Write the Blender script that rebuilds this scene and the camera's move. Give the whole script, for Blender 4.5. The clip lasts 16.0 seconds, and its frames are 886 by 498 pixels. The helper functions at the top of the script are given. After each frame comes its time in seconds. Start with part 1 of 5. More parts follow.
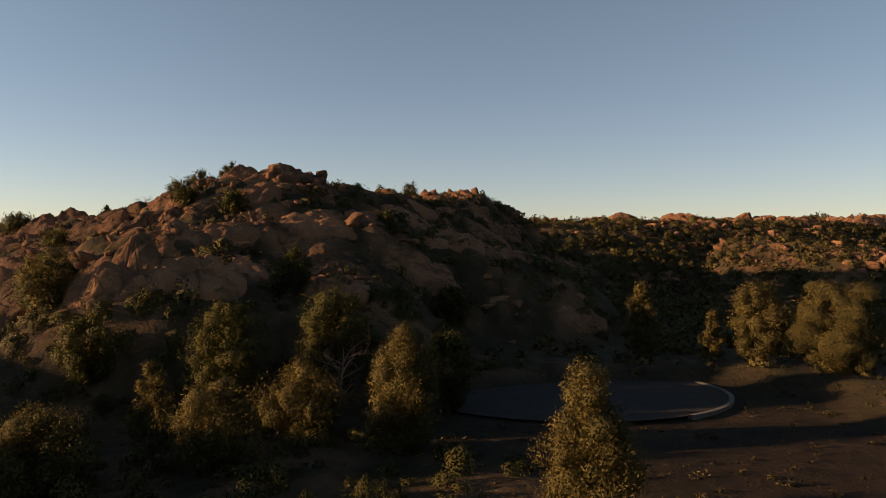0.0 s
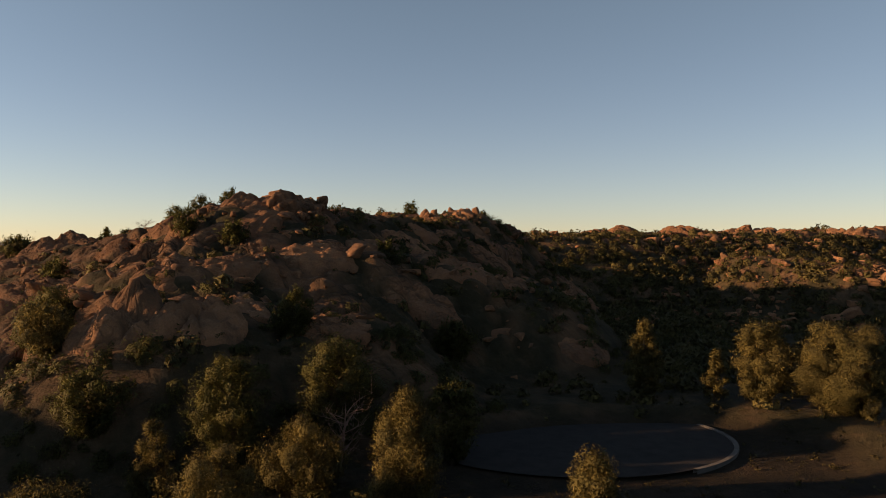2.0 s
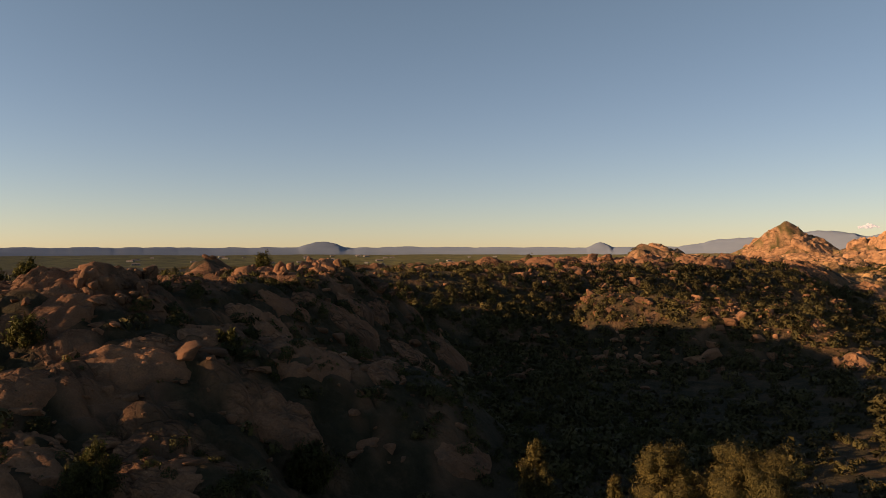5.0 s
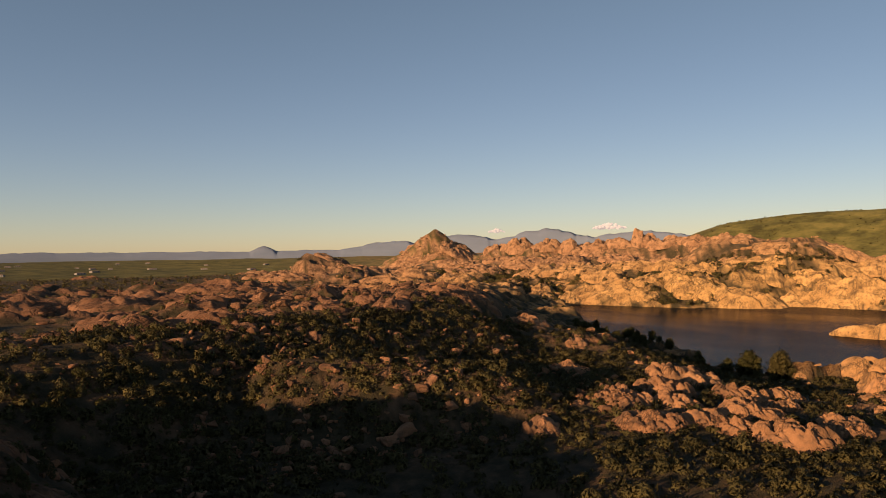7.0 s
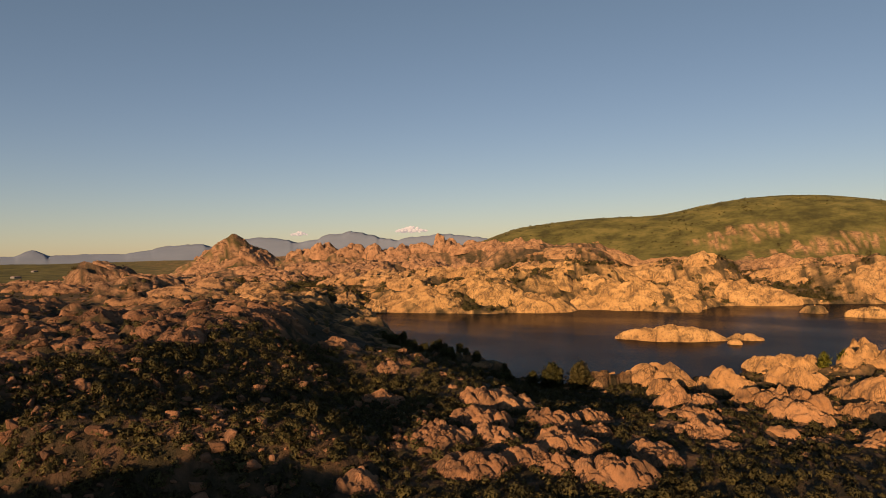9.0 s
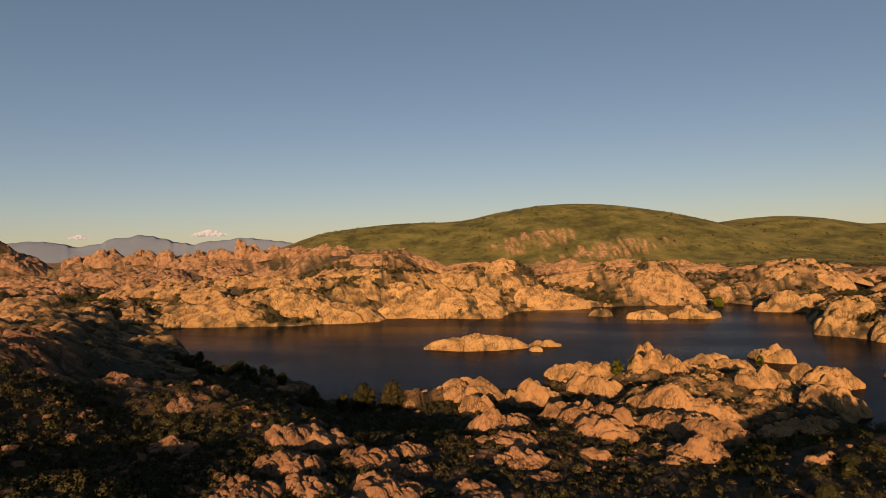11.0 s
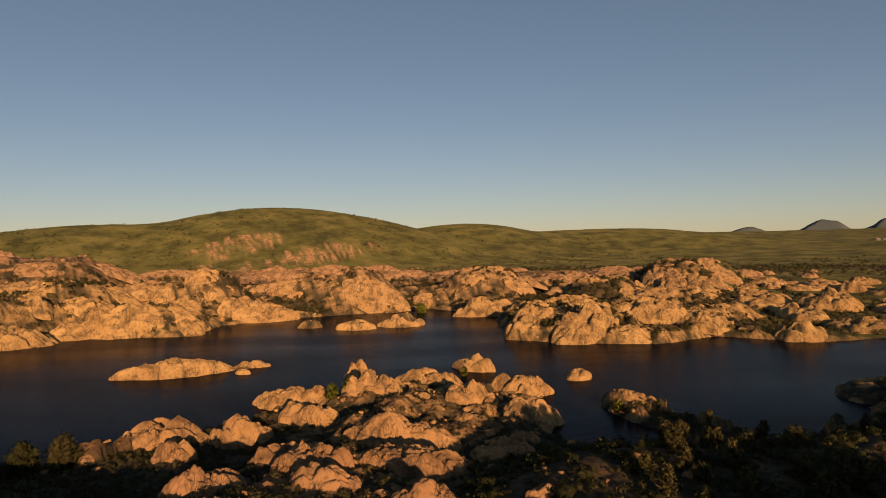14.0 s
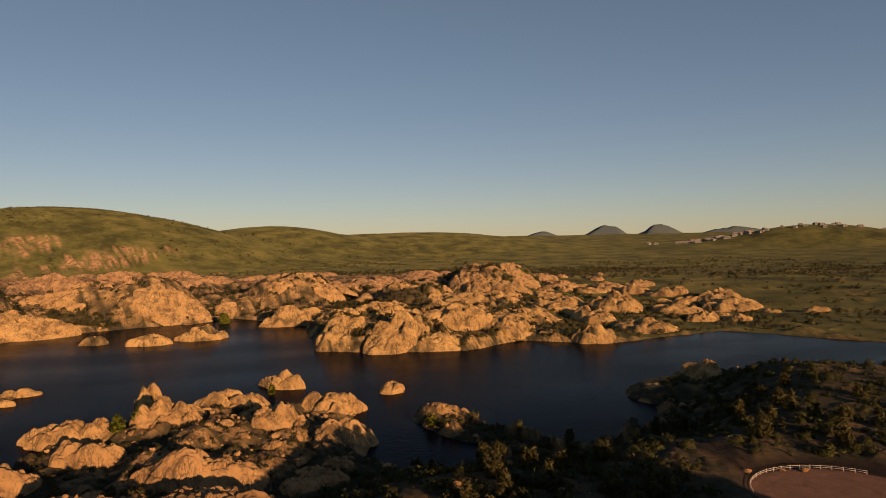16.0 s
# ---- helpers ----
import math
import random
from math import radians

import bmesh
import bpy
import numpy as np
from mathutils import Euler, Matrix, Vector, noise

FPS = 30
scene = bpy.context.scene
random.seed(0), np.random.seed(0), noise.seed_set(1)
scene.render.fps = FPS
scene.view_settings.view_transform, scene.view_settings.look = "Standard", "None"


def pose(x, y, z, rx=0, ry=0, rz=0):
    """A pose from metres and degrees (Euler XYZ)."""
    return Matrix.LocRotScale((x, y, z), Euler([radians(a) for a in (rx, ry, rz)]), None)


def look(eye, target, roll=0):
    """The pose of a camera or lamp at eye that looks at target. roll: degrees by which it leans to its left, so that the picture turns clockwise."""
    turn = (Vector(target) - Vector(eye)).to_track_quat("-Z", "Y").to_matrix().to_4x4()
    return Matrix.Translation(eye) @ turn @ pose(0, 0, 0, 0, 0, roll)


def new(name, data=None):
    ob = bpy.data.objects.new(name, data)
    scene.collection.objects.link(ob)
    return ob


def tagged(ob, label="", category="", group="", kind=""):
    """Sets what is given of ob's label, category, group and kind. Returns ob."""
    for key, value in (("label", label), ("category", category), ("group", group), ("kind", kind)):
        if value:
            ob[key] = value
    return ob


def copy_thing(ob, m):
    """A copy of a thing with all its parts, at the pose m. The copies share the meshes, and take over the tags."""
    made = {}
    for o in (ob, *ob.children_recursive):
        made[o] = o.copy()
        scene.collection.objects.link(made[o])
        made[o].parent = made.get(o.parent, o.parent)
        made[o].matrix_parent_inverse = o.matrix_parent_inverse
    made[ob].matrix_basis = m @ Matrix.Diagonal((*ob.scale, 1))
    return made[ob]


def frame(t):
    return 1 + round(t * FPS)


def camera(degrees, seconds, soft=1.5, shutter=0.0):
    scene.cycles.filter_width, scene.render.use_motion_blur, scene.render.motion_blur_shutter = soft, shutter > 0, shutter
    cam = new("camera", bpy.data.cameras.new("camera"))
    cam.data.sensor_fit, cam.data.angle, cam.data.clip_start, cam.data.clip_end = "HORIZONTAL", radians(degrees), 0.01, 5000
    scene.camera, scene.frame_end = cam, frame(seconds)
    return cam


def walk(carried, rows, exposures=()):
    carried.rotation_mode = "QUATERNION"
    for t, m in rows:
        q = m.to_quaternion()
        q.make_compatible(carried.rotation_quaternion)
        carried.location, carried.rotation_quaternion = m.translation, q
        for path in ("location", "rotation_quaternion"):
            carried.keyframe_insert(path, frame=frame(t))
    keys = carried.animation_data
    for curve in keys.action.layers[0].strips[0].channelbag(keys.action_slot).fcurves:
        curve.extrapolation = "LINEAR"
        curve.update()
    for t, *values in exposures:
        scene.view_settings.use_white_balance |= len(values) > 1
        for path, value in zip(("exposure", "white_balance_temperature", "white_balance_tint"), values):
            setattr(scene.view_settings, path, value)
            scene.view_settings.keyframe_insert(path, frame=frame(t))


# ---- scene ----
cam = camera(64.7, 16.0, 0.6)
METRES, EYE, TILT, LEAN, TURN = 130.0, 12.0, 0.0, 0.0, 0.0
ROWS = [
    (0.0, 0.0, 0.0, 0.0, 0.0, 0.0, -0.0),
    (0.5, -0.0006, 0.0018, 0.0091, 0.01, 0.02, -0.03),
    (1.0, -0.0013, 0.0026, 0.0162, 0.02, 0.04, -0.05),
    (1.5, -0.0018, 0.003, 0.0231, 0.02, 0.06, -0.07),
    (2.0, -0.0023, 0.0033, 0.0301, -0.06, 0.07, -0.07),
    (2.5, -0.0026, 0.0047, 0.0372, -0.16, 0.1, -0.08),
    (3.0, -0.0029, 0.0076, 0.0444, -0.39, 0.11, -0.09),
    (5.5, 0.0082, 0.1544, 0.1319, -16.94, 0.39, 0.29),
    (6.0, 0.0232, 0.2149, 0.1596, -23.75, 0.31, 0.48),
    (6.5, 0.0463, 0.2744, 0.1885, -31.19, 0.24, 0.66),
    (7.0, 0.0743, 0.3269, 0.2153, -38.38, 0.18, 0.82),
    (7.5, 0.0921, 0.3552, 0.2307, -42.51, 0.16, 0.92),
    (8.0, 0.1112, 0.381, 0.2435, -46.47, 0.16, 0.98),
    (8.5, 0.1327, 0.4058, 0.2544, -50.42, 0.13, 1.03),
    (9.0, 0.1557, 0.4293, 0.2648, -54.39, 0.09, 1.08),
    (11.5, 0.2862, 0.5165, 0.3186, -74.22, 0.02, 1.28),
    (12.0, 0.3148, 0.5282, 0.3291, -78.2, -0.03, 1.26),
    (12.5, 0.3435, 0.5382, 0.3389, -82.17, -0.06, 1.22),
    (13.0, 0.3728, 0.5454, 0.348, -86.11, -0.14, 1.21),
    (13.5, 0.4011, 0.5505, 0.3582, -90.07, -0.2, 1.16),
    (14.0, 0.4298, 0.5533, 0.3688, -94.0, -0.25, 1.12),
    (14.5, 0.4583, 0.5545, 0.3788, -97.92, -0.29, 1.09),
    (15.0, 0.4847, 0.5538, 0.3893, -101.82, -0.33, 1.05),
    (15.5, 0.5113, 0.5517, 0.3988, -105.7, -0.34, 1.01),
    (16.0, 0.5375, 0.5472, 0.4075, -109.58, -0.36, 0.99),
]
walk(cam, [(t, pose(0, 0, EYE, TILT, LEAN, TURN) @ pose(METRES * x, METRES * y, METRES * z, 90 + pitch, roll, yaw)) for t, x, y, z, yaw, pitch, roll in ROWS],
     [(0.0, 1.25, 7800, 24), (3.2, 1.22, 7700, 24), (6.0, 1.05, 7300, 24), (9.0, 0.78, 7200, 24), (12.5, 0.61, 7250, 24), (16.0, 0.58, 7250, 24)])

# ---- world, sun ----
SUN_UP, SUN_AZ = radians(9.5), Vector((-0.98, -0.18, 0)).normalized()
world = bpy.data.worlds.new("sky")
scene.world = world
world.use_nodes = True
wn = world.node_tree
sky = wn.nodes.new("ShaderNodeTexSky")
sky.sky_type, sky.sun_disc = "NISHITA", False
sky.sun_elevation = SUN_UP
sky.sun_rotation = math.atan2(SUN_AZ.x, SUN_AZ.y)
sky.altitude, sky.air_density, sky.dust_density, sky.ozone_density = 1500, 1.0, 0.35, 1.35
# evening haze: greyer towards the horizon all round
ray, up = wn.nodes.new("ShaderNodeTexCoord"), wn.nodes.new("ShaderNodeSeparateXYZ")
haze, tint = wn.nodes.new("ShaderNodeValToRGB"), wn.nodes.new("ShaderNodeMix")
wn.links.new(ray.outputs["Generated"], up.inputs[0])
wn.links.new(up.outputs[2], haze.inputs[0])
haze.color_ramp.elements[0].color, haze.color_ramp.elements[1].color = (0.81, 0.84, 0.97, 1), (0.955, 1.0, 0.965, 1)
haze.color_ramp.elements[1].position = 0.32
tint.data_type, tint.blend_type = "RGBA", "MULTIPLY"
tint.inputs["Factor"].default_value = 1.0
wn.links.new(sky.outputs[0], tint.inputs[6])
wn.links.new(haze.outputs[0], tint.inputs[7])
# the sky is darkest opposite the sun
away, dusk, dim = wn.nodes.new("ShaderNodeVectorMath"), wn.nodes.new("ShaderNodeMapRange"), wn.nodes.new("ShaderNodeVectorMath")
away.operation, dim.operation = "DOT_PRODUCT", "SCALE"
away.inputs[1].default_value = -SUN_AZ
wn.links.new(ray.outputs["Generated"], away.inputs[0])
wn.links.new(away.outputs["Value"], dusk.inputs[0])
for k, v in enumerate((-0.2, 1.0, 1.22, 0.86)):
    dusk.inputs[k + 1].default_value = v
wn.links.new(tint.outputs[2], dim.inputs[0])
wn.links.new(dusk.outputs[0], dim.inputs["Scale"])
wn.links.new(dim.outputs[0], wn.nodes["Background"].inputs[0])
wn.nodes["Background"].inputs[1].default_value = 0.0575
sun = new("sun", bpy.data.lights.new("sun", "SUN"))
sun.data.energy, sun.data.angle, sun.data.color = 4.1, radians(0.6), (1.0, 0.70, 0.395)
to_sun = SUN_AZ * math.cos(SUN_UP) + Vector((0, 0, math.sin(SUN_UP)))
sun.matrix_world = look((0, 0, 300), Vector((0, 0, 300)) - to_sun)

# ---- materials ----
def material(name, rough=0.9, metal=0.0):
    m = bpy.data.materials.new(name)
    m.use_nodes = True
    b = m.node_tree.nodes["Principled BSDF"]
    b.inputs["Roughness"].default_value, b.inputs["Metallic"].default_value = rough, metal
    b.inputs["Specular IOR Level"].default_value = 0.12
    b.inputs["Diffuse Roughness"].default_value = 1.0 if rough > 0.8 else 0.0
    return m, m.node_tree.nodes, m.node_tree.links, b


def tex(n, l, kind, scale, detail=4, coords=None, **more):
    t = n.new(kind)
    t.inputs["Scale"].default_value = scale
    if "Detail" in t.inputs:
        t.inputs["Detail"].default_value = detail
    for k, v in more.items():
        t.inputs[k.replace("_", " ")].default_value = v
    if coords is not None:
        l.new(coords, t.inputs["Vector"])
    return t


def ramp(n, l, fac, *stops):
    r = n.new("ShaderNodeValToRGB")
    while len(r.color_ramp.elements) < len(stops):
        r.color_ramp.elements.new(0.5)
    for e, (p, c) in zip(r.color_ramp.elements, stops):
        e.position = p
        e.color = (*c, 1) if len(c) == 3 else c
    l.new(fac, r.inputs[0])
    return r.outputs[0]


def mix(n, l, fac, a, b, blend="MIX"):
    m = n.new("ShaderNodeMix")
    m.data_type, m.blend_type = "RGBA", blend
    for sock, v in ((m.inputs["Factor"], fac), (m.inputs[6], a), (m.inputs[7], b)):
        if isinstance(v, (int, float)):
            sock.default_value = v
        elif isinstance(v, tuple):
            sock.default_value = (*v, 1)
        else:
            l.new(v, sock)
    return m.outputs[2]


def bumped(n, l, b, height, strength, distance):
    k = n.new("ShaderNodeBump")
    k.inputs["Strength"].default_value, k.inputs["Distance"].default_value = strength, distance
    l.new(height, k.inputs["Height"])
    l.new(k.outputs[0], b.inputs["Normal"])


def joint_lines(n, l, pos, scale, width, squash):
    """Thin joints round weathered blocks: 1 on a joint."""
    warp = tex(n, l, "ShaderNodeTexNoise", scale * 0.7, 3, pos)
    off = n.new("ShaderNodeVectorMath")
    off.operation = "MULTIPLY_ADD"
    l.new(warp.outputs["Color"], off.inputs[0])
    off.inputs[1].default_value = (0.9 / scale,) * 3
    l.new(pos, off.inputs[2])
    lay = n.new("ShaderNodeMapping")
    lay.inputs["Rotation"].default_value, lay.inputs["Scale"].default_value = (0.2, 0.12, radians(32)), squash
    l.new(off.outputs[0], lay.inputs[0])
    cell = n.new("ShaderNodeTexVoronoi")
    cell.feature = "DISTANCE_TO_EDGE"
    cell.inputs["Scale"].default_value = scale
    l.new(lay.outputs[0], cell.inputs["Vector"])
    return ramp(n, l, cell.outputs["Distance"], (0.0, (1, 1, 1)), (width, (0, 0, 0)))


def rock_colour(n, l, pos):
    """Granite: red-brown and varnished in the west, paler and yellower by the lake; dark joints. Colour and relief."""
    big = tex(n, l, "ShaderNodeTexNoise", 0.045, 5, pos, Roughness=0.6)
    mid = tex(n, l, "ShaderNodeTexNoise", 0.5, 6, pos, Roughness=0.65)
    fine = tex(n, l, "ShaderNodeTexNoise", 6.0, 3, pos)
    xyz = n.new("ShaderNodeSeparateXYZ")
    l.new(pos, xyz.inputs[0])
    east = n.new("ShaderNodeMapRange")
    east.inputs["From Min"].default_value, east.inputs["From Max"].default_value = -20, 420
    slant = n.new("ShaderNodeMath")
    slant.operation = "MULTIPLY_ADD"
    l.new(xyz.outputs[1], slant.inputs[0])
    slant.inputs[1].default_value = -0.7
    l.new(xyz.outputs[0], slant.inputs[2])
    l.new(slant.outputs[0], east.inputs[0])
    red = ramp(n, l, big.outputs[0], (0.35, (0.175, 0.086, 0.047)), (0.65, (0.29, 0.148, 0.08)))
    pale = ramp(n, l, big.outputs[0], (0.35, (0.35, 0.184, 0.073)), (0.65, (0.455, 0.256, 0.103)))
    tan = ramp(n, l, big.outputs[0], (0.35, (0.355, 0.208, 0.08)), (0.65, (0.465, 0.288, 0.113)))
    shore = n.new("ShaderNodeMapRange")
    shore.inputs["From Min"].default_value, shore.inputs["From Max"].default_value = 260, 560
    l.new(xyz.outputs[0], shore.inputs[0])
    c = mix(n, l, east.outputs[0], red, pale)
    north = n.new("ShaderNodeMapRange")
    for k, v in enumerate((480, 850, 1, 0)):
        north.inputs[k + 1].default_value = v
    l.new(xyz.outputs[1], north.inputs[0])
    deep = n.new("ShaderNodeMapRange")
    for k, v in enumerate((800, 1250, 1, 0.25)):
        deep.inputs[k + 1].default_value = v
    l.new(xyz.outputs[0], deep.inputs[0])
    pink = ramp(n, l, big.outputs[0], (0.35, (0.28, 0.152, 0.08)), (0.65, (0.38, 0.22, 0.118)))
    c = mix(n, l, shore.outputs[0], c, mix(n, l, mix(n, l, 1.0, north.outputs[0], deep.outputs[0], "MULTIPLY"), pink, tan))
    c = mix(n, l, ramp(n, l, mid.outputs[0], (0.5, (0, 0, 0)), (0.68, (0.75, 0.75, 0.75))), c, (0.115, 0.072, 0.048))
    c = mix(n, l, 0.35, c, ramp(n, l, fine.outputs[0], (0.3, (0.3, 0.3, 0.3)), (0.7, (0.75, 0.72, 0.7))), "OVERLAY")
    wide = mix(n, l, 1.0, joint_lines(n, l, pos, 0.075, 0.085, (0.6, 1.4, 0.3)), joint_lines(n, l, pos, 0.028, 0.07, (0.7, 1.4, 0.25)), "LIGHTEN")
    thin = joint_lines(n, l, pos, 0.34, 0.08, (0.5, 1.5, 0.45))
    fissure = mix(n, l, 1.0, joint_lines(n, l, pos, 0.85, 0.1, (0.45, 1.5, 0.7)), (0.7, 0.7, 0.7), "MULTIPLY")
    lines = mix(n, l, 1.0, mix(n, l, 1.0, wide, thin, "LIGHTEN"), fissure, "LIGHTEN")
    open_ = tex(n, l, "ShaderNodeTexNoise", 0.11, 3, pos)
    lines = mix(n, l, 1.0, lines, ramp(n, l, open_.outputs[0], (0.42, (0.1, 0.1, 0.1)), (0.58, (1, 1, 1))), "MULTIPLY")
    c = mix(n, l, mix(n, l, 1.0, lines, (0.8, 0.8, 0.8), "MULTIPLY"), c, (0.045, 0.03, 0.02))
    grain = tex(n, l, "ShaderNodeTexNoise", 1.1, 9, pos, Roughness=0.72)
    crag = tex(n, l, "ShaderNodeTexNoise", 0.16, 8, pos, Roughness=0.68)
    heap = mix(n, l, 1.0, grain.outputs[0], mix(n, l, 1.0, crag.outputs[0], (3.2, 3.2, 3.2), "MULTIPLY"), "ADD")
    relief = mix(n, l, mix(n, l, 1.0, lines, (0.5, 0.5, 0.5), "MULTIPLY"), heap, (0.0, 0.0, 0.0))
    return c, relief


def rock_material():
    m, n, l, b = material("weathered granite", 0.92)
    geo = n.new("ShaderNodeNewGeometry")
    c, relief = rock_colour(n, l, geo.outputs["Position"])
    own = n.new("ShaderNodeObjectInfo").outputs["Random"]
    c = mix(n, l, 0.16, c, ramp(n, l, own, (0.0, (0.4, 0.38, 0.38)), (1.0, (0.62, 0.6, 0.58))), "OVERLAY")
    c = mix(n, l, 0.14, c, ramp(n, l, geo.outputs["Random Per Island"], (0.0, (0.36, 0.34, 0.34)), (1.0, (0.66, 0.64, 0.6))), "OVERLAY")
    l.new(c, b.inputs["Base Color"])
    bumped(n, l, b, relief, 1.0, 0.4)
    return m


def ground_material():
    m, n, l, b = material("granite and desert soil", 0.95)
    pos = n.new("ShaderNodeNewGeometry").outputs["Position"]
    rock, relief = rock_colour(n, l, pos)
    at = n.new("ShaderNodeAttribute")
    at.attribute_name = "cover"
    sep = n.new("ShaderNodeSeparateColor")
    l.new(at.outputs["Color"], sep.inputs[0])
    patch = tex(n, l, "ShaderNodeTexNoise", 0.25, 6, pos, Roughness=0.7)
    soil = ramp(n, l, patch.outputs[0], (0.3, (0.020, 0.019, 0.010)), (0.5, (0.042, 0.034, 0.018)), (0.7, (0.095, 0.06, 0.034)))
    field = tex(n, l, "ShaderNodeTexNoise", 0.012, 8, pos, Roughness=0.72)
    grass = ramp(n, l, field.outputs[0], (0.38, (0.034, 0.033, 0.012)), (0.5, (0.068, 0.064, 0.02)), (0.62, (0.11, 0.096, 0.031)))
    # bare dirt, its colour darkened to stand in for the yard's shade
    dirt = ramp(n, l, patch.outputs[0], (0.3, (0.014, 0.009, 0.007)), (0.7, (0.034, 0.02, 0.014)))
    c = mix(n, l, sep.outputs[1], soil, grass)
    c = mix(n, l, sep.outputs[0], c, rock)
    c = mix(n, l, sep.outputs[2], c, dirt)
    pink = ramp(n, l, patch.outputs[0], (0.3, (0.13, 0.066, 0.043)), (0.7, (0.22, 0.116, 0.077)))
    c = mix(n, l, at.outputs["Alpha"], c, pink)
    l.new(c, b.inputs["Base Color"])
    rough = tex(n, l, "ShaderNodeTexNoise", 0.9, 9, pos, Roughness=0.72)
    bumped(n, l, b, mix(n, l, sep.outputs[0], rough.outputs[0], relief), 1.0, 0.8)
    return m


def leaf_material(name, dark, light, sprays=0.0):
    """Foliage; sprays: leaf sprays per metre of a mass that is open between them."""
    m, n, l, b = material(name, 0.7)
    geo = n.new("ShaderNodeNewGeometry")
    spread = tex(n, l, "ShaderNodeTexNoise", 0.3, 3, geo.outputs["Position"])
    c = ramp(n, l, geo.outputs["Random Per Island"], (0.0, dark), (1.0, light))
    c = mix(n, l, 0.6, c, ramp(n, l, spread.outputs[0], (0.3, (0.3, 0.32, 0.28)), (0.7, (0.72, 0.66, 0.55))), "OVERLAY")
    l.new(c, b.inputs["Base Color"])
    thin, both = n.new("ShaderNodeBsdfTranslucent"), n.new("ShaderNodeMixShader")
    l.new(c, thin.inputs["Color"])
    both.inputs[0].default_value = 0.18
    l.new(b.outputs[0], both.inputs[1])
    l.new(thin.outputs[0], both.inputs[2])
    if sprays:
        cut = tex(n, l, "ShaderNodeTexNoise", sprays, 2, geo.outputs["Position"], Roughness=0.6)
        gap, clear = n.new("ShaderNodeMixShader"), n.new("ShaderNodeBsdfTransparent")
        l.new(ramp(n, l, cut.outputs[0], (0.49, (0, 0, 0)), (0.51, (1, 1, 1))), gap.inputs[0])
        l.new(both.outputs[0], gap.inputs[1])
        l.new(clear.outputs[0], gap.inputs[2])
        both = gap
        bumped(n, l, b, cut.outputs[0], 1.0, 1.5 / sprays)
    l.new(both.outputs[0], n["Material Output"].inputs["Surface"])
    return m


def plain(name, a, c, scale, rough=0.9, depth=0.02, metal=0.0):
    m, n, l, b = material(name, rough, metal)
    pos = n.new("ShaderNodeNewGeometry").outputs["Position"]
    t = tex(n, l, "ShaderNodeTexNoise", scale, 7, pos, Roughness=0.65)
    l.new(ramp(n, l, t.outputs[0], (0.3, a), (0.7, c)), b.inputs["Base Color"])
    bumped(n, l, b, t.outputs[0], 0.6, depth)
    return m


def water_material():
    m, n, l, b = material("lake water", 0.12)
    pos = n.new("ShaderNodeNewGeometry").outputs["Position"]
    b.inputs["Base Color"].default_value = (0.006, 0.008, 0.012, 1)
    b.inputs["IOR"].default_value = 1.33
    b.inputs["Specular IOR Level"].default_value = 0.009
    sq = n.new("ShaderNodeMapping")
    sq.inputs["Scale"].default_value = (1.0, 0.35, 1.0)
    l.new(pos, sq.inputs[0])
    t = tex(n, l, "ShaderNodeTexNoise", 0.5, 5, sq.outputs[0], Roughness=0.6)
    gust = tex(n, l, "ShaderNodeTexNoise", 0.012, 4, sq.outputs[0])
    l.new(ramp(n, l, gust.outputs[0], (0.4, (0.10, 0.10, 0.10)), (0.6, (0.24, 0.24, 0.24))), b.inputs["Roughness"])
    bumped(n, l, b, t.outputs[0], 0.4, 0.3)
    return m


M_ROCK, M_GROUND, M_WATER = rock_material(), ground_material(), water_material()
M_JUNIPER = leaf_material("juniper foliage", (0.080, 0.067, 0.025), (0.15, 0.122, 0.043))
M_OAK = leaf_material("scrub oak foliage", (0.045, 0.050, 0.015), (0.085, 0.085, 0.024))
M_BRUSH = leaf_material("desert brush", (0.049, 0.043, 0.018), (0.094, 0.077, 0.03))
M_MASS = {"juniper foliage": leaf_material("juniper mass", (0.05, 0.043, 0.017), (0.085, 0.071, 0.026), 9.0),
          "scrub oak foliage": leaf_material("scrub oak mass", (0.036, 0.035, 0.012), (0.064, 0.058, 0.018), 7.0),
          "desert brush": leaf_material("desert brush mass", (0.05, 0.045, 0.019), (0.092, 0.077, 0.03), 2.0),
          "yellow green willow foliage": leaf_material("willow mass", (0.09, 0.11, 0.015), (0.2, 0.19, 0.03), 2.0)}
M_WILLOW = leaf_material("yellow green willow foliage", (0.09, 0.11, 0.015), (0.24, 0.22, 0.03))
M_BARK = plain("grey brown bark", (0.04, 0.03, 0.02), (0.10, 0.07, 0.048), 5.0)
M_DEAD = plain("bleached dead wood", (0.15, 0.09, 0.07), (0.25, 0.165, 0.13), 4.0)
M_CONCRETE = plain("pale concrete", (0.06, 0.054, 0.05), (0.11, 0.097, 0.087), 1.2)
M_PAVE = plain("dark gravel paving", (0.016, 0.014, 0.013), (0.03, 0.026, 0.024), 0.8)
M_FENCE = plain("weathered pale fence timber", (0.36, 0.30, 0.24), (0.5, 0.43, 0.36), 3.0)
M_STUCCO = plain("pale stucco", (0.2, 0.185, 0.165), (0.3, 0.28, 0.25), 0.3)
M_ROOFTILE = plain("brown roof tiles", (0.16, 0.11, 0.085), (0.28, 0.2, 0.16), 0.5)
M_GLASS = plain("dark window glass", (0.02, 0.025, 0.03), (0.04, 0.045, 0.05), 0.3, 0.15)
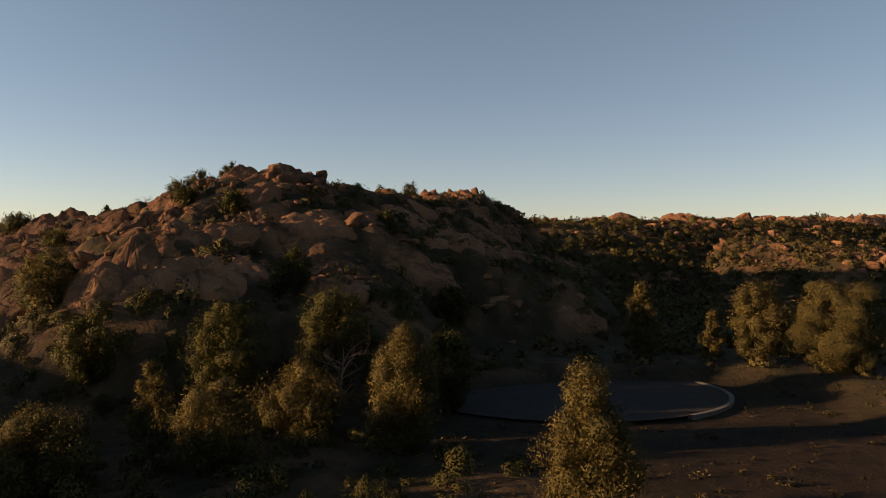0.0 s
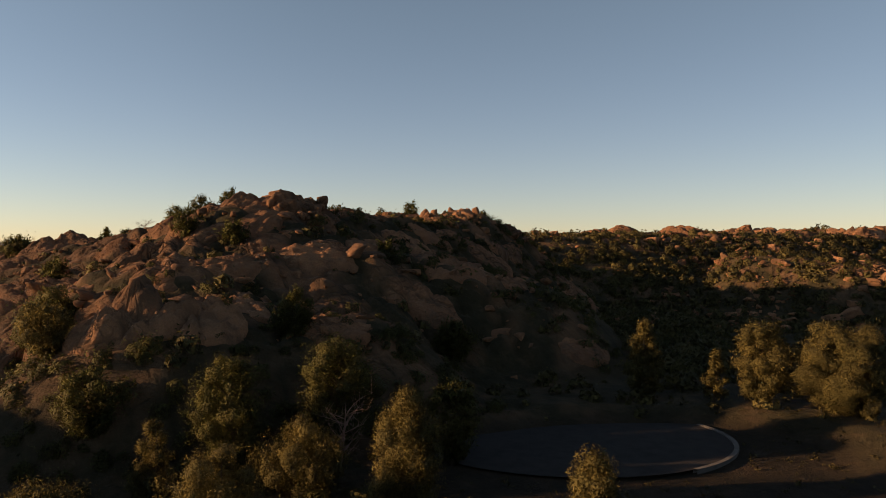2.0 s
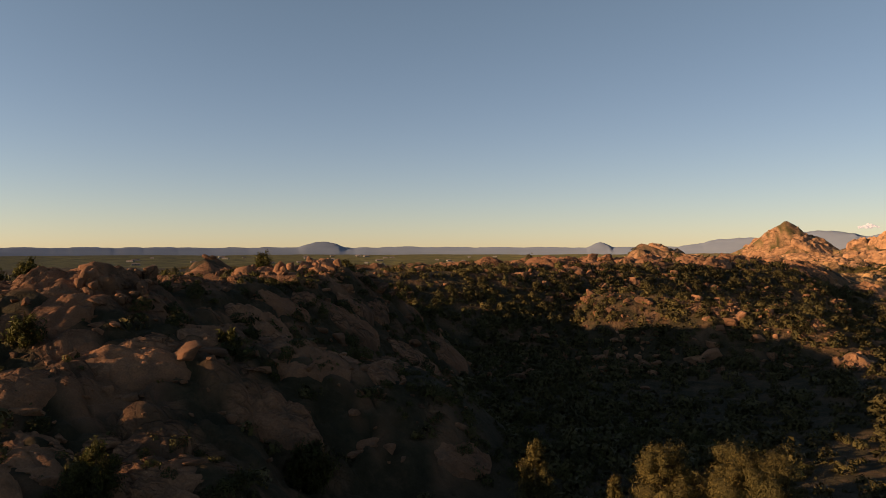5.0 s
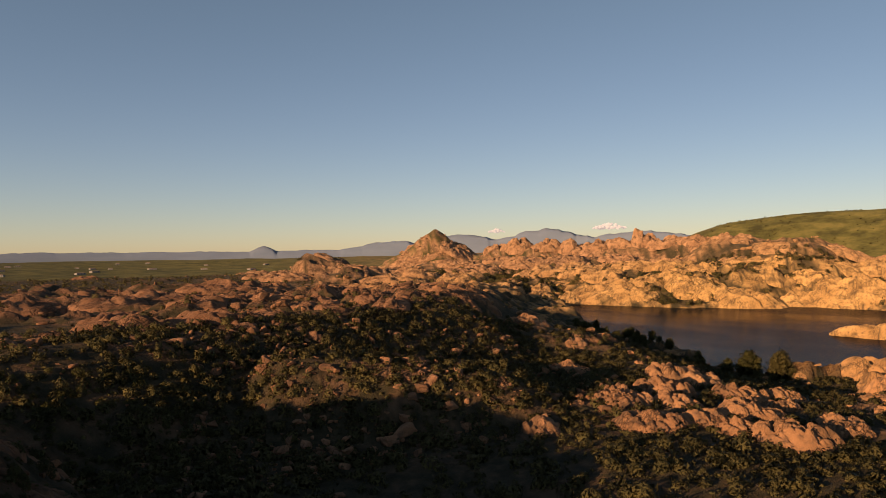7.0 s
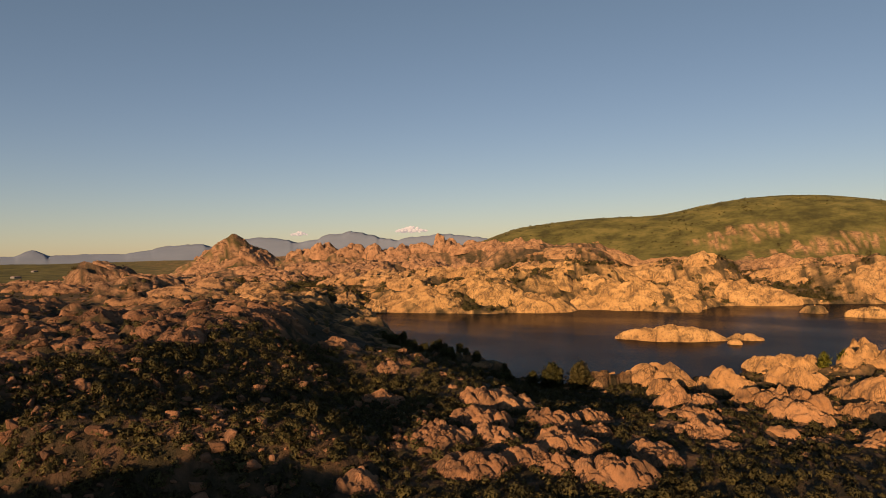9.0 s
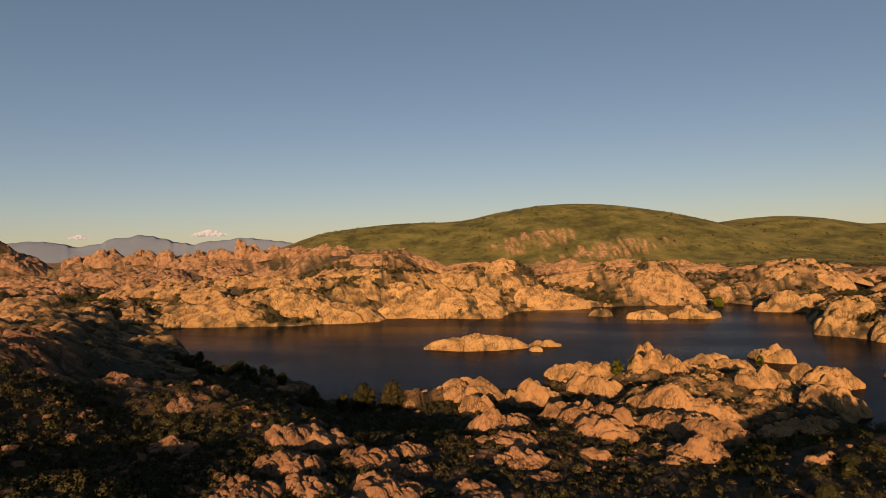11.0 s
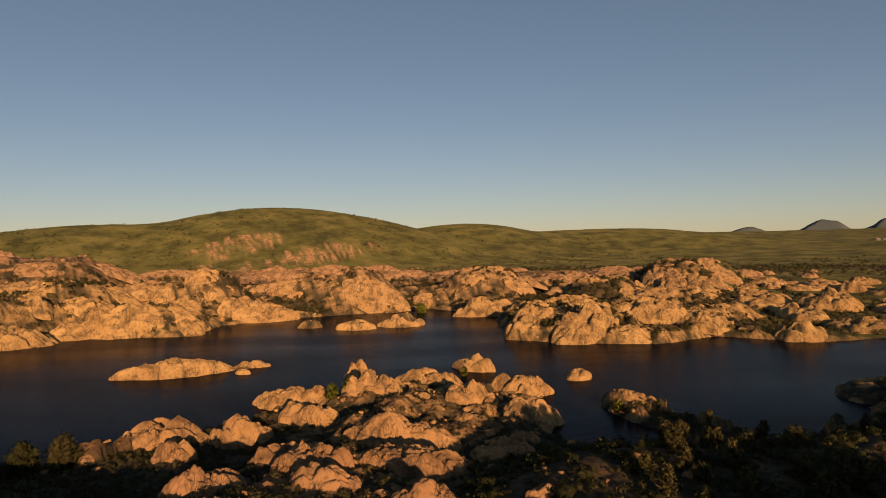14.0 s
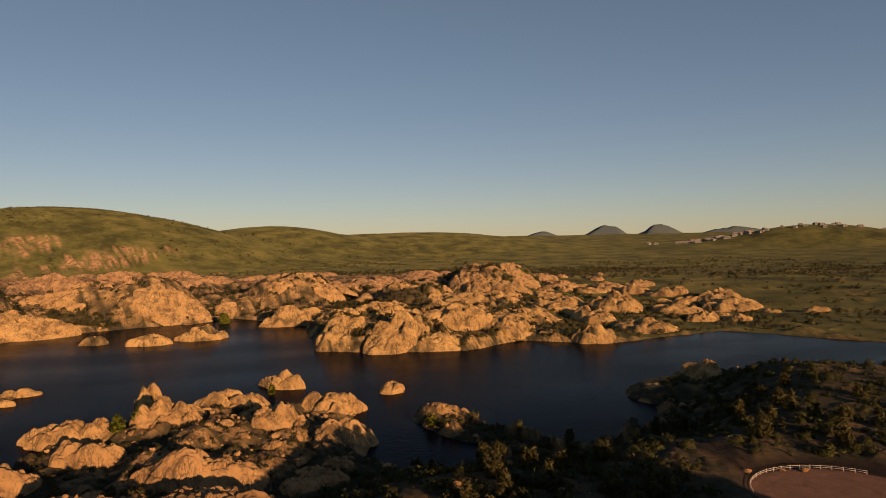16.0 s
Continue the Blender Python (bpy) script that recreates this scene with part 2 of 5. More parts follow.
# distance haze is painted as blue into the far slope colours
M_FARBLUE = plain("far mountain slope with painted haze", (0.115, 0.145, 0.195), (0.14, 0.17, 0.22), 0.004, 1.0, 2.0)
M_FARGREEN = plain("wooded far mountain slope", (0.055, 0.07, 0.075), (0.10, 0.11, 0.10), 0.006, 1.0, 8.0)
M_CLOUD, _, _, cb = material("cloud with added glow", 1.0)
cb.inputs["Base Color"].default_value = (0.2, 0.2, 0.2, 1)
# sunlight on the cloud is put in as a glow of its own
cb.inputs["Emission Color"].default_value = (0.34, 0.30, 0.27, 1)
cb.inputs["Emission Strength"].default_value = 0.75

# ---- helpers for meshes ----
def fast_mesh(name, verts, faces, mats, smooth=True):
    """A mesh from an array of corners and an array of faces with equally many corners."""
    me = bpy.data.meshes.new(name)
    k = faces.shape[1]
    me.vertices.add(len(verts))
    me.vertices.foreach_set("co", np.ascontiguousarray(verts, dtype=np.float32).ravel())
    me.loops.add(faces.size)
    me.loops.foreach_set("vertex_index", np.ascontiguousarray(faces, dtype=np.int32).ravel())
    me.polygons.add(len(faces))
    me.polygons.foreach_set("loop_start", np.arange(0, faces.size, k, dtype=np.int32))
    if smooth:
        me.polygons.foreach_set("use_smooth", np.ones(len(faces), dtype=bool))
    for m in mats:
        me.materials.append(m)
    me.update(calc_edges=True)
    me.validate()
    return me


def part(name, bm, mat, parent=None, label=""):
    """Links a bmesh as one mesh object, under a thing or a part."""
    me = bpy.data.meshes.new(name)
    bm.to_mesh(me)
    bm.free()
    me.materials.append(mat)
    ob = new(name, me)
    ob.parent = parent
    return tagged(ob, label)


def box(bm, x0, y0, z0, x1, y1, z1, m=Matrix()):
    r = bmesh.ops.create_cube(bm, size=1)
    bmesh.ops.transform(bm, matrix=m @ Matrix.LocRotScale(((x0 + x1) / 2, (y0 + y1) / 2, (z0 + z1) / 2), None, (x1 - x0, y1 - y0, z1 - z0)), verts=r["verts"])


def mash(i, j, seed):
    """A number from 0 to 1 for each cell."""
    h = (i.astype(np.int64) * 374761393 + j.astype(np.int64) * 668265263 + seed * 974634777) & 0xFFFFFFFF
    h = ((h ^ (h >> 13)) * 1274126177) & 0xFFFFFFFF
    return ((h ^ (h >> 16)) & 0xFFFFFF) / float(0xFFFFFF)


def value(x, y, s, seed):
    x, y = x / s, y / s
    i, j = np.floor(x), np.floor(y)
    u, v = x - i, y - j
    u, v = u * u * (3 - 2 * u), v * v * (3 - 2 * v)
    a, b = mash(i, j, seed), mash(i + 1, j, seed)
    c, d = mash(i, j + 1, seed), mash(i + 1, j + 1, seed)
    return (a * (1 - u) + b * u) * (1 - v) + (c * (1 - u) + d * u) * v


def fbm(x, y, s, seed, octaves=4):
    out, a, t = 0, 1.0, 0
    for k in range(octaves):
        out, t = out + a * value(x, y, s / 2 ** k, seed + k), t + a
        a *= 0.5
    return out / t


def blocks(x, y, s, turn, stretch, seed, sharp=4.5):
    """Rounded joint blocks: their pillow height (0 to 1) and a number for each block."""
    c, n = math.cos(radians(turn)), math.sin(radians(turn))
    u, v = (x * c + y * n) / (s * stretch), (y * c - x * n) / s
    i0, j0 = np.floor(u), np.floor(v)
    f1, f2, who = np.full(x.shape, 9.0), np.full(x.shape, 9.0), np.zeros(x.shape)
    for di in (-1, 0, 1):
        for dj in (-1, 0, 1):
            i, j = i0 + di, j0 + dj
            d = np.hypot(i + 0.1 + 0.8 * mash(i, j, seed) - u, j + 0.1 + 0.8 * mash(i, j, seed + 7) - v)
            near = d < f1
            f2 = np.where(near, f1, np.minimum(f2, d))
            f1 = np.where(near, d, f1)
            who = np.where(near, mash(i, j, seed + 13), who)
    return 1 - np.exp(-sharp * (f2 - f1)), who


def step(a, b, x):
    t = np.clip((x - a) / (b - a), 0, 1)
    return t * t * (3 - 2 * t)


# ---- plan of the land ----
LAKE = -21.0
SHORE = [(605, 575), (500, 470), (420, 380), (370, 310), (343, 262), (334, 235), (326, 205), (335, 190),
         (372, 160), (392, 140), (430, 128), (452, 95), (452, 62), (442, 40), (430, 22), (424, -4),
         (373, 2), (342, 12), (318, -15), (312, -40), (345, -42), (392, -28), (408, -50), (372, -58),
         (326, -70), (322, -92), (350, -140), (405, -180), (443, -237), (350, -330), (200, -560), (200, -680),
         (485, -460), (606, -400), (583, -258), (635, -198), (598, -135), (606, -99), (648, -25), (864, -47),
         (967, 31), (915, 70), (915, 115), (886, 183), (824, 259), (733, 267), (736, 374), (643, 440)]
EYE_X, EYE_Y = 45.0, 62.0


def far(bearing, dist):
    """A place by its bearing in degrees east of north from the middle of the walk."""
    return EYE_X + dist * math.sin(radians(bearing)), EYE_Y + dist * math.cos(radians(bearing))


def shore_distance(x, y):
    """Metres from the shore; minus on the lake."""
    best, inside = np.full(x.shape, 1e9), np.zeros(x.shape, bool)
    for k, (ax, ay) in enumerate(SHORE):
        bx, by = SHORE[(k + 1) % len(SHORE)]
        t = np.clip(((x - ax) * (bx - ax) + (y - ay) * (by - ay)) / ((bx - ax) ** 2 + (by - ay) ** 2), 0, 1)
        best = np.minimum(best, np.hypot(x - ax - t * (bx - ax), y - ay - t * (by - ay)))
        if ay != by:
            inside ^= ((ay > y) != (by > y)) & (x < (bx - ax) * (y - ay) / (by - ay) + ax)
    return np.where(inside, -best, best)


def bump(x, y, cx, cy, rx, ry, turn=0, flat=0.0):
    """A round rise from 0 at its rim to 1; flat is the share of its radius that is level."""
    c, n = math.cos(radians(turn)), math.sin(radians(turn))
    d = np.hypot(((x - cx) * c + (y - cy) * n) / rx, ((y - cy) * c - (x - cx) * n) / ry)
    return 1 - step(flat, 1.0, d)


def spine(x, y, ax, ay, az, bx, by, bz, wide, floor, flat=0.0):
    """A ridge between two tops, falling to floor over its width."""
    t = np.clip(((x - ax) * (bx - ax) + (y - ay) * (by - ay)) / ((bx - ax) ** 2 + (by - ay) ** 2), 0, 1)
    d = np.hypot(x - ax - t * (bx - ax), y - ay - t * (by - ay)) / wide
    return np.where(d < 1, floor + (az + t * (bz - az) - floor) * (1 - step(flat, 1.0, d)), -60)


def smax(a, b, k=3.0):
    h = np.clip(0.5 + 0.5 * (a - b) / k, 0, 1)
    return b * (1 - h) + a * h + k * h * (1 - h)


def land(x, y):
    """Height, share of bare rock, of grass and of bare dirt at each place."""
    sd = shore_distance(x, y)
    r = np.hypot(x - EYE_X, y - EYE_Y)
    bear = np.degrees(np.arctan2(x - EYE_X, y - EYE_Y))
    east = step(-60, 60, x - 560 - 0.25 * (y - 100)) * step(-345, -265, y + 0.25 * (x - 600))
    wx = x + 10 * (fbm(x, y, 40, 3, 3) - 0.5)
    wy = y + 10 * (fbm(x, y, 40, 5, 3) - 0.5)
    # near bank: a terrace over the lake
    rise = 20 * step(0, 1, (sd - 4) / (108 - 42 * step(60, 0, y))) * (1 - east)
    h = LAKE + np.where(sd > 0, 1.0 * step(0, 6, sd) + rise, -7 * step(0, 14, -sd))
    # far bank: dells
    dells = 13 * step(0, 45, sd) + 34 * step(40, 1300, sd) + 14 * step(0, 70, sd) * step(330, 480, y) * step(350, 150, sd)
    dells = dells * (0.62 + 0.38 * step(-160, 80, y)) * (0.6 + 0.8 * fbm(x, y, 190, 21, 3) * step(0, 60, sd))
    h = np.where(sd > 0, h + east * dells, h)
    # low land north and east of the near ridges
    # the rocky hill over the start
    hill = spine(x, y, -76, 128, 14.5, -27, 106, 19.6, 44, -3)
    hill = smax(hill, spine(x, y, -27, 106, 19.4, 4, 155, 20.8, 40, -3, 0.15))
    hill = smax(hill, spine(x, y, -29, 100, 17.5, -27, 67, 8.0, 22, -3, 0.3))
    hill = smax(hill, spine(x, y, -20, 94, 16.5, -13, 76, 8.0, 24, -3, 0.2))
    hill = smax(hill, spine(x, y, -50, 95, 10.5, -31, 86, 12.5, 26, -3, 0.2))
    hill = smax(hill, spine(x, y, -12, 99, 14.5, 9, 104, 10.5, 28, -3, 0.15))
    hill = smax(hill, spine(x, y, 4, 155, 20, -6, 205, 14.5, 42, -3))
    hill = smax(hill, spine(x, y, -110, 140, 11, -60, 165, 13, 50, -3))
    h = smax(h, np.where(sd > 0, hill, -40), 2)
    h = h - 1.1 * bump(x, y, -5, 42, 46, 22, 0, 0.6)
    # valley behind it
    h = h - 4 * bump(x, y, 72, 135, 45, 70, -20)
    # middle ridges
    h = smax(h, spine(x, y, 92, 202, 14.5, 128, 180, 9.5, 34, -3, 0.15), 2)
    h = smax(h, spine(x, y, 10, 222, 20, 168, 258, 19.5, 60, -3, 0.15), 2)
    h = smax(h, spine(x, y, 168, 258, 15.5, 228, 236, 6, 52, -8), 2)
    h = smax(h, spine(x, y, 228, 236, 7, 325, 300, -12, 55, -19), 2)
    h = smax(h, spine(x, y, 115, 315, 18, 265, 378, 14, 80, -8, 0.3), 2)
    h = smax(h, spine(x, y, 165, 165, 0, 228, 138, -7, 50, -9, 0.3), 2)
    # unseen western height, added to keep the low sun off the start
    h = smax(h, spine(x, y, -120, 8, 18.5, -112, 62, 16.3, 45, -3), 2)
    h = smax(h, spine(x, y, -150, -160, 12, -130, -20, 17, 60, -3), 2)
    # unseen knoll, added only to shade the lake bank
    h = smax(h, spine(x, y, 146, -56, 22, 150, -24, 18, 42, -3), 2)
    h = h - 11 * step(150, 300, x) * step(5, 65, y) * step(200, 160, y) * step(-20, 20, sd) * step(420, 330, x)
    # peninsula tops
    h = smax(h, -26 + 8 * bump(x, y, 455, 60, 24, 26, 20, 0.3), 1.5)
    h = smax(h, -26 + 8 * bump(x, y, 425, 14, 26, 30, 0, 0.35), 1.5)
    h = smax(h, -26 + (6 + 4 * step(290, 400, x)) * bump(x, y, 370, 66, 78, 50, 0, 0.5), 1.5)
    h = smax(h, -26 + 10 * bump(x, y, 400, -38, 22, 14, -20, 0.2), 1.5)
    h = smax(h, -26 + 12 * bump(x, y, 395, -180, 40, 40, 0, 0.3), 1.5)
    # islands
    h = smax(h, -25 + 7 * bump(x, y, 358, 176, 22, 16, -30, 0.25), 1)
    h = smax(h, -25 + 5 * bump(x, y, 424, 128, 26, 13, 60, 0.4), 1)
    h = smax(h, -25 + 4.5 * bump(x, y, 528, 218, 18, 38, 14, 0.35), 1)
    h = smax(h, -25 + 5.2 * bump(x, y, 540, 175, 10, 14, 30, 0.3), 1)
    h = smax(h, -25 + 4.5 * bump(x, y, 478, 95, 10, 10, 0, 0.35), 1)
    h = smax(h, -25 + 5 * bump(x, y, 511, 22, 20, 11, 40, 0.4), 1)
    h = smax(h, -25 + 5 * bump(x, y, 468, -37, 12, 9, -60, 0.2), 1)
    h = smax(h, -25 + 11 * bump(x, y, 755, 110, 18, 20, 0, 0.3), 1)
    h = smax(h, -25 + 13 * bump(x, y, 775, 66, 22, 28, 20, 0.3), 1)
    h = smax(h, -25 + 7.5 * bump(x, y, 780, 160, 12, 18, 0, 0.3), 1)
    h = smax(h, -25 + 9 * bump(x, y, 640, -70, 28, 50, -20, 0.3), 1)
    h = smax(h, -25 + 16 * bump(x, y, 598, -252, 20, 18, -20, 0.4), 1)
    h = np.where(sd > 2, np.maximum(h, LAKE + 1), h)
    # far land: plain to the north, green hills to the east
    out = step(1250, 1750, r + 250 * (fbm(x, y, 500, 31, 3) - 0.5))
    plain_h = -22 + 34 * step(2300, 4600, r)
    h = h * (1 - out * step(60, 20, bear)) + plain_h * out * step(60, 20, bear)
    green = -8 + 118 * step(1500, 4600, r)
    for b, d, rx, ry, top in ((80.5, 2550, 900, 1250, 205), (95.5, 2900, 1000, 1000, 150), (106.0, 3100, 1000, 1700, 122), (69.0, 2500, 700, 1250, 152), (64.0, 2450, 600, 900, 122), (137.0, 3050, 500, 900, 118)):
        cx, cy = far(b, d)
        green = smax(green, -30 + (top + 30) * bump(x, y, cx, cy, rx, ry, 90 - b), 30)
    g = step(1350, 1900, r + 300 * (fbm(x, y, 400, 41, 4) - 0.5)) * step(50, 61, bear) * step(170, 150, bear)
    h = h * (1 - g) + green * g
    south = step(-290, -370, y + 0.1 * (x - 600)) * step(480, 560, x) + step(113, 122, bear) * step(560, 700, r)
    south = np.clip(south, 0, 1) * step(1900, 1300, r)
    grassy = south
    south = south * (sd > 0)
    h = np.where(south > 0, h * (1 - south) + south * (LAKE + 0.5 + 26 * step(0, 700, sd) + 22 * step(900, 2600, sd) + 14 * (fbm(x, y, 260, 51, 4) - 0.5) * step(0, 150, sd)), h)
    # far rock hills
    craggy = fbm(x, y, 55, 113, 4)
    for b, d, wide, top, flat in ((37.2, 1700, 150, 60, 0.0), (41.3, 1650, 90, 30, 0.2),
                                  (58.0, 1500, 210, 46, 0.1),
                                  (63.0, 1300, 220, 44, 0.3), (27.5, 1130, 85, 22, 0.4), (30.0, 1000, 110, 8, 0.4),
                                  (66.0, 900, 90, 24, 0.3), (74.0, 950, 110, 22, 0.3), (85.0, 1000, 120, 18, 0.4),
                                  (97.0, 1000, 100, 16, 0.3), (106.0, 930, 80, 9, 0.3), (112.5, 1150, 130, 24, 0.3),
                                  (-14.0, 430, 60, 19, 0.0), (8.0, 700, 90, 2, 0.3), (16.0, 760, 120, 4, 0.4)):
        cx, cy = far(b, d)
        h = smax(h, -30 + (top + 30) * bump(x, y, cx, cy, wide * 1.25, wide, 90 - b, flat) * (0.84 + 0.32 * craggy), 4)
    ax, ay = far(43.6, 1610)
    bx, by = far(57.0, 1500)
    h = smax(h, spine(x, y, ax, ay, 40, bx, by, 46, 170, -20, 0.1) - 14 * (1 - craggy), 8)
    cx, cy = far(37.2, 1700)
    h = np.maximum(h, 92 - 0.62 * np.hypot(x - cx, y - cy) - 10 * fbm(x, y, 30, 111, 3))
    # bare rock
    n1 = fbm(x, y, 34, 61, 4)
    rock = 0.25 * step(0.5, 0.62, n1)
    for cx, cy, rx, ry, turn, k in ((-32, 102, 62, 50, 0, 1.0), (0, 160, 45, 55, 0, 1.0), (-90, 150, 60, 45, 0, 1.0), (108, 192, 40, 26, -25, 0.45), (60, 228, 60, 24, 10, 0.6), (150, 190, 40, 22, -20, 0.4),
                                    (110, 262, 140, 34, 12, 1.0), (178, 140, 66, 48, -25, 0.5), (262, 140, 50, 22, -25, 0.4), (180, 325, 150, 60, 20, 1.0), (225, 238, 40, 26, 0, 0.4),
                                    (400, 60, 110, 100, 0, 0.75), (310, 80, 75, 62, 0, 0.55), (242, 100, 78, 48, -20, 0.5), (400, -185, 30, 34, 0, 0.5), (395, -38, 24, 18, 0, 0.5)):
        rock = np.maximum(rock, k * bump(x, y, cx, cy, rx, ry, turn, 0.55))
    rock = np.maximum(rock, east * (1 - south) * step(-10, 6, sd))
    rock = np.maximum(rock, (sd < 4) * (1 - grassy))
    for b, d, w in ((37.2, 1700, 200), (44.2, 1600, 80), (50, 1600, 200), (58, 1450, 240), (27.5, 1130, 120), (30, 1000, 150), (-14, 430, 70), (12, 600, 200)):
        cx, cy = far(b, d)
        rock = np.maximum(rock, bump(x, y, cx, cy, w, w, 0, 0.6))
    rock = np.maximum(rock, 0.9 * step(360, 480, r) * step(1500, 1250, r) * step(20, 30, bear) * (sd > 0) * step(70, 50, bear))
    rock = rock * (1 - np.maximum(out * step(60, 20, bear) * step(1900, 2000, r), 0)) * (1 - g)
    for b, d, rx, ry in ((77.0, 2050, 110, 55), (84.0, 2000, 130, 45), (90.5, 1900, 90, 40), (75.0, 1850, 90, 60), (86.0, 1800, 200, 40)):
        cx, cy = far(b, d)
        rock = np.maximum(rock, step(0, 0.25, bump(x, y, cx, cy, rx * 1.8, ry * 1.7, 90 - b - 60) * step(0.45, 0.53, fbm(x, y, 70, 71, 5))))
    grass = np.clip(np.maximum(np.maximum(g, south), out * step(60, 20, bear)), 0, 1)
    # joint blocks of the granite
    gap = step(0.30, 0.5, fbm(x, y, 45, 81, 4) + 0.25 * rock - 0.1)
    gap = gap * (1 - 0.9 * step(470, 600, r) * step(0.45, 0.38, fbm(x, y, 60, 181, 3) - 0.05 * step(60, -40, y)) * step(4, 25, sd) * (1 - g) * step(1400, 1250, r))
    rock = np.clip(rock, 0, 1.1) * gap
    p1, w1 = blocks(wx, wy, 34, -25, 1.5, 1, 1.8)
    p2, w2 = blocks(wx, wy, 12.5, -35, 1.9, 2, 2.6)
    sx, sy = x + 1.6 * (fbm(x, y, 5, 7, 2) - 0.5), y + 1.6 * (fbm(x, y, 5, 9, 2) - 0.5)
    p3, w3 = blocks(sx, sy, 4.6, -32, 1.8, 3, 4.5)
    p4, w4 = blocks(sx, sy, 1.9, 20, 2.2, 6, 6)
    across = (x * -0.8 + y * 0.6) + 3.0 * (fbm(x, y, 18, 15, 3) - 0.5) + 5 * w2
    fin = (1 - np.abs(2 * (across / 3.4 - np.floor(across / 3.4)) - 1)) ** 0.55
    big = step(150, 320, r)
    home = step(215, 165, r)
    crag = np.abs(2 * fbm(wx, wy, 26, 121, 5) - 1)
    rel = (p1 * (0.2 + 0.8 * w1) * (1.5 + 6.5 * big) + p2 * (0.1 + 0.9 * w2 ** 2) * (3.6 - 1.6 * home + 2.4 * big) + p3 * (0.1 + 0.9 * w3 ** 2) * (2.4 - 0.3 * home) * step(1300, 500, r)
           + p4 * (0.1 + 0.9 * w4) * (0.9 + 0.25 * home) * step(420, 300, r) + 1.2 * fin * step(0.35, 0.5, w2) * step(620, 420, r) * (1 - 0.6 * home)
           + 9 * (0.25 - crag) * big) * rock
    p0, w0 = blocks(wx + 30 * (fbm(x, y, 90, 17, 3) - 0.5), wy + 30 * (fbm(x, y, 90, 19, 3) - 0.5), 95, 15, 1.4, 4, 1.5)
    rel = rel + p0 * (0.1 + 0.9 * w0) * 17 * step(480, 620, r) * rock
    wet = np.clip((h - LAKE + 4.5) / 5.5, 0, 1) * np.clip((sd + 14) / 22, 0.45, 1)
    h = h + rel * wet - 1.2 * rock
    h = h + 0.5 * (fbm(x, y, 6, 91, 3) - 0.5) + 1.5 * (fbm(x, y, 30, 95, 3) - 0.5) * (1 - rock) + 10 * step(700, 2500, r) * (fbm(x, y, 240, 97, 4) - 0.5)
    joint = np.minimum(p2, 0.30 + p3) * np.minimum(1, 0.3 + p1) * np.where(r < 600, 0.6 + 0.4 * fin, 1)
    bare = np.clip(rock * 1.3, 0, 1) * step(0.14, 0.40, joint + 0.35 * (fbm(x, y, 9, 99, 3) - 0.5))
    # levelled ground: the paved turnaround and the dirt lot
    pad = bump(x, y, 14, 56, 24, 14, 15, 0.75)
    lot = bump(x, y, 202, -90, 34, 34, 0, 0.75)
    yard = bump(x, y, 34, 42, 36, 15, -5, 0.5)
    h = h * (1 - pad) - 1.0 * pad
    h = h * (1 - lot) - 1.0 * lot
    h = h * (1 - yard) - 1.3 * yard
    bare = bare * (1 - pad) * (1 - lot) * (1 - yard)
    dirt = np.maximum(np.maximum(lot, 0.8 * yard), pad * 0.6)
    dirt = np.maximum(dirt, bump(x, y, 235, -78, 45, 8, -10, 0.4) * 0.8)
    return h, bare, grass, np.clip(dirt, 0, 1), rock, sd


def lot_floor(x, y):
    return step(23.5, 21.5, np.hypot(x - 203, y + 84) + 2 * (fbm(x, y, 5, 211, 3) - 0.5))


GRID = []


def build_ground():
    fine = np.arange(-38, 146, 0.22)
    th = np.radians(np.concatenate([fine, np.arange(146, 322, 2.0)]))
    rr = np.concatenate([[0.02], np.arange(3, 40, 1.5), np.arange(40, 180, 0.66), 180 * np.exp(np.arange(0, math.log(480 / 180), 0.0062)), 480 * np.exp(np.arange(0, math.log(900 / 480), 0.008)),
                         900 * np.exp(np.arange(0, math.log(4960 / 900), 0.016))])
    R, TH = np.meshgrid(rr, th, indexing="ij")
    x, y = 12 + R * np.sin(TH), 4 + R * np.cos(TH)
    h, bare, grass, dirt, rock, sd = land(x.ravel(), y.ravel())
    co = np.stack([x.ravel(), y.ravel(), h], 1)
    a, b = len(rr), len(th)
    i, j = np.meshgrid(np.arange(a - 1), np.arange(b), indexing="ij")
    k = (j + 1) % b
    quads = np.stack([i * b + j, i * b + k, (i + 1) * b + k, (i + 1) * b + j], -1).reshape(-1, 4)[:, ::-1]
    me = fast_mesh("ground", co, quads, [M_GROUND])
    col = np.ones((len(co), 4), np.float32)
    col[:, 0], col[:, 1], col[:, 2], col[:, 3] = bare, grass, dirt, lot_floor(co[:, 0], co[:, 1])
    at = me.color_attributes.new("cover", "FLOAT_COLOR", "POINT")
    at.data.foreach_set("color", col.ravel())
    GRID.extend((rr, th, h.reshape(a, b)))
    return tagged(new("ground", me), "rocky desert ground of pink granite, scrub and grass", "ground", kind="structure")


build_ground()

bm = bmesh.new()
bmesh.ops.create_grid(bm, x_segments=8, y_segments=8, size=0.5, matrix=Matrix.LocRotScale((590, -50, LAKE), None, (800, 1300, 1)))
tagged(part("water", bm, M_WATER), "dark blue rippled lake water among granite shores", "lake", kind="structure")

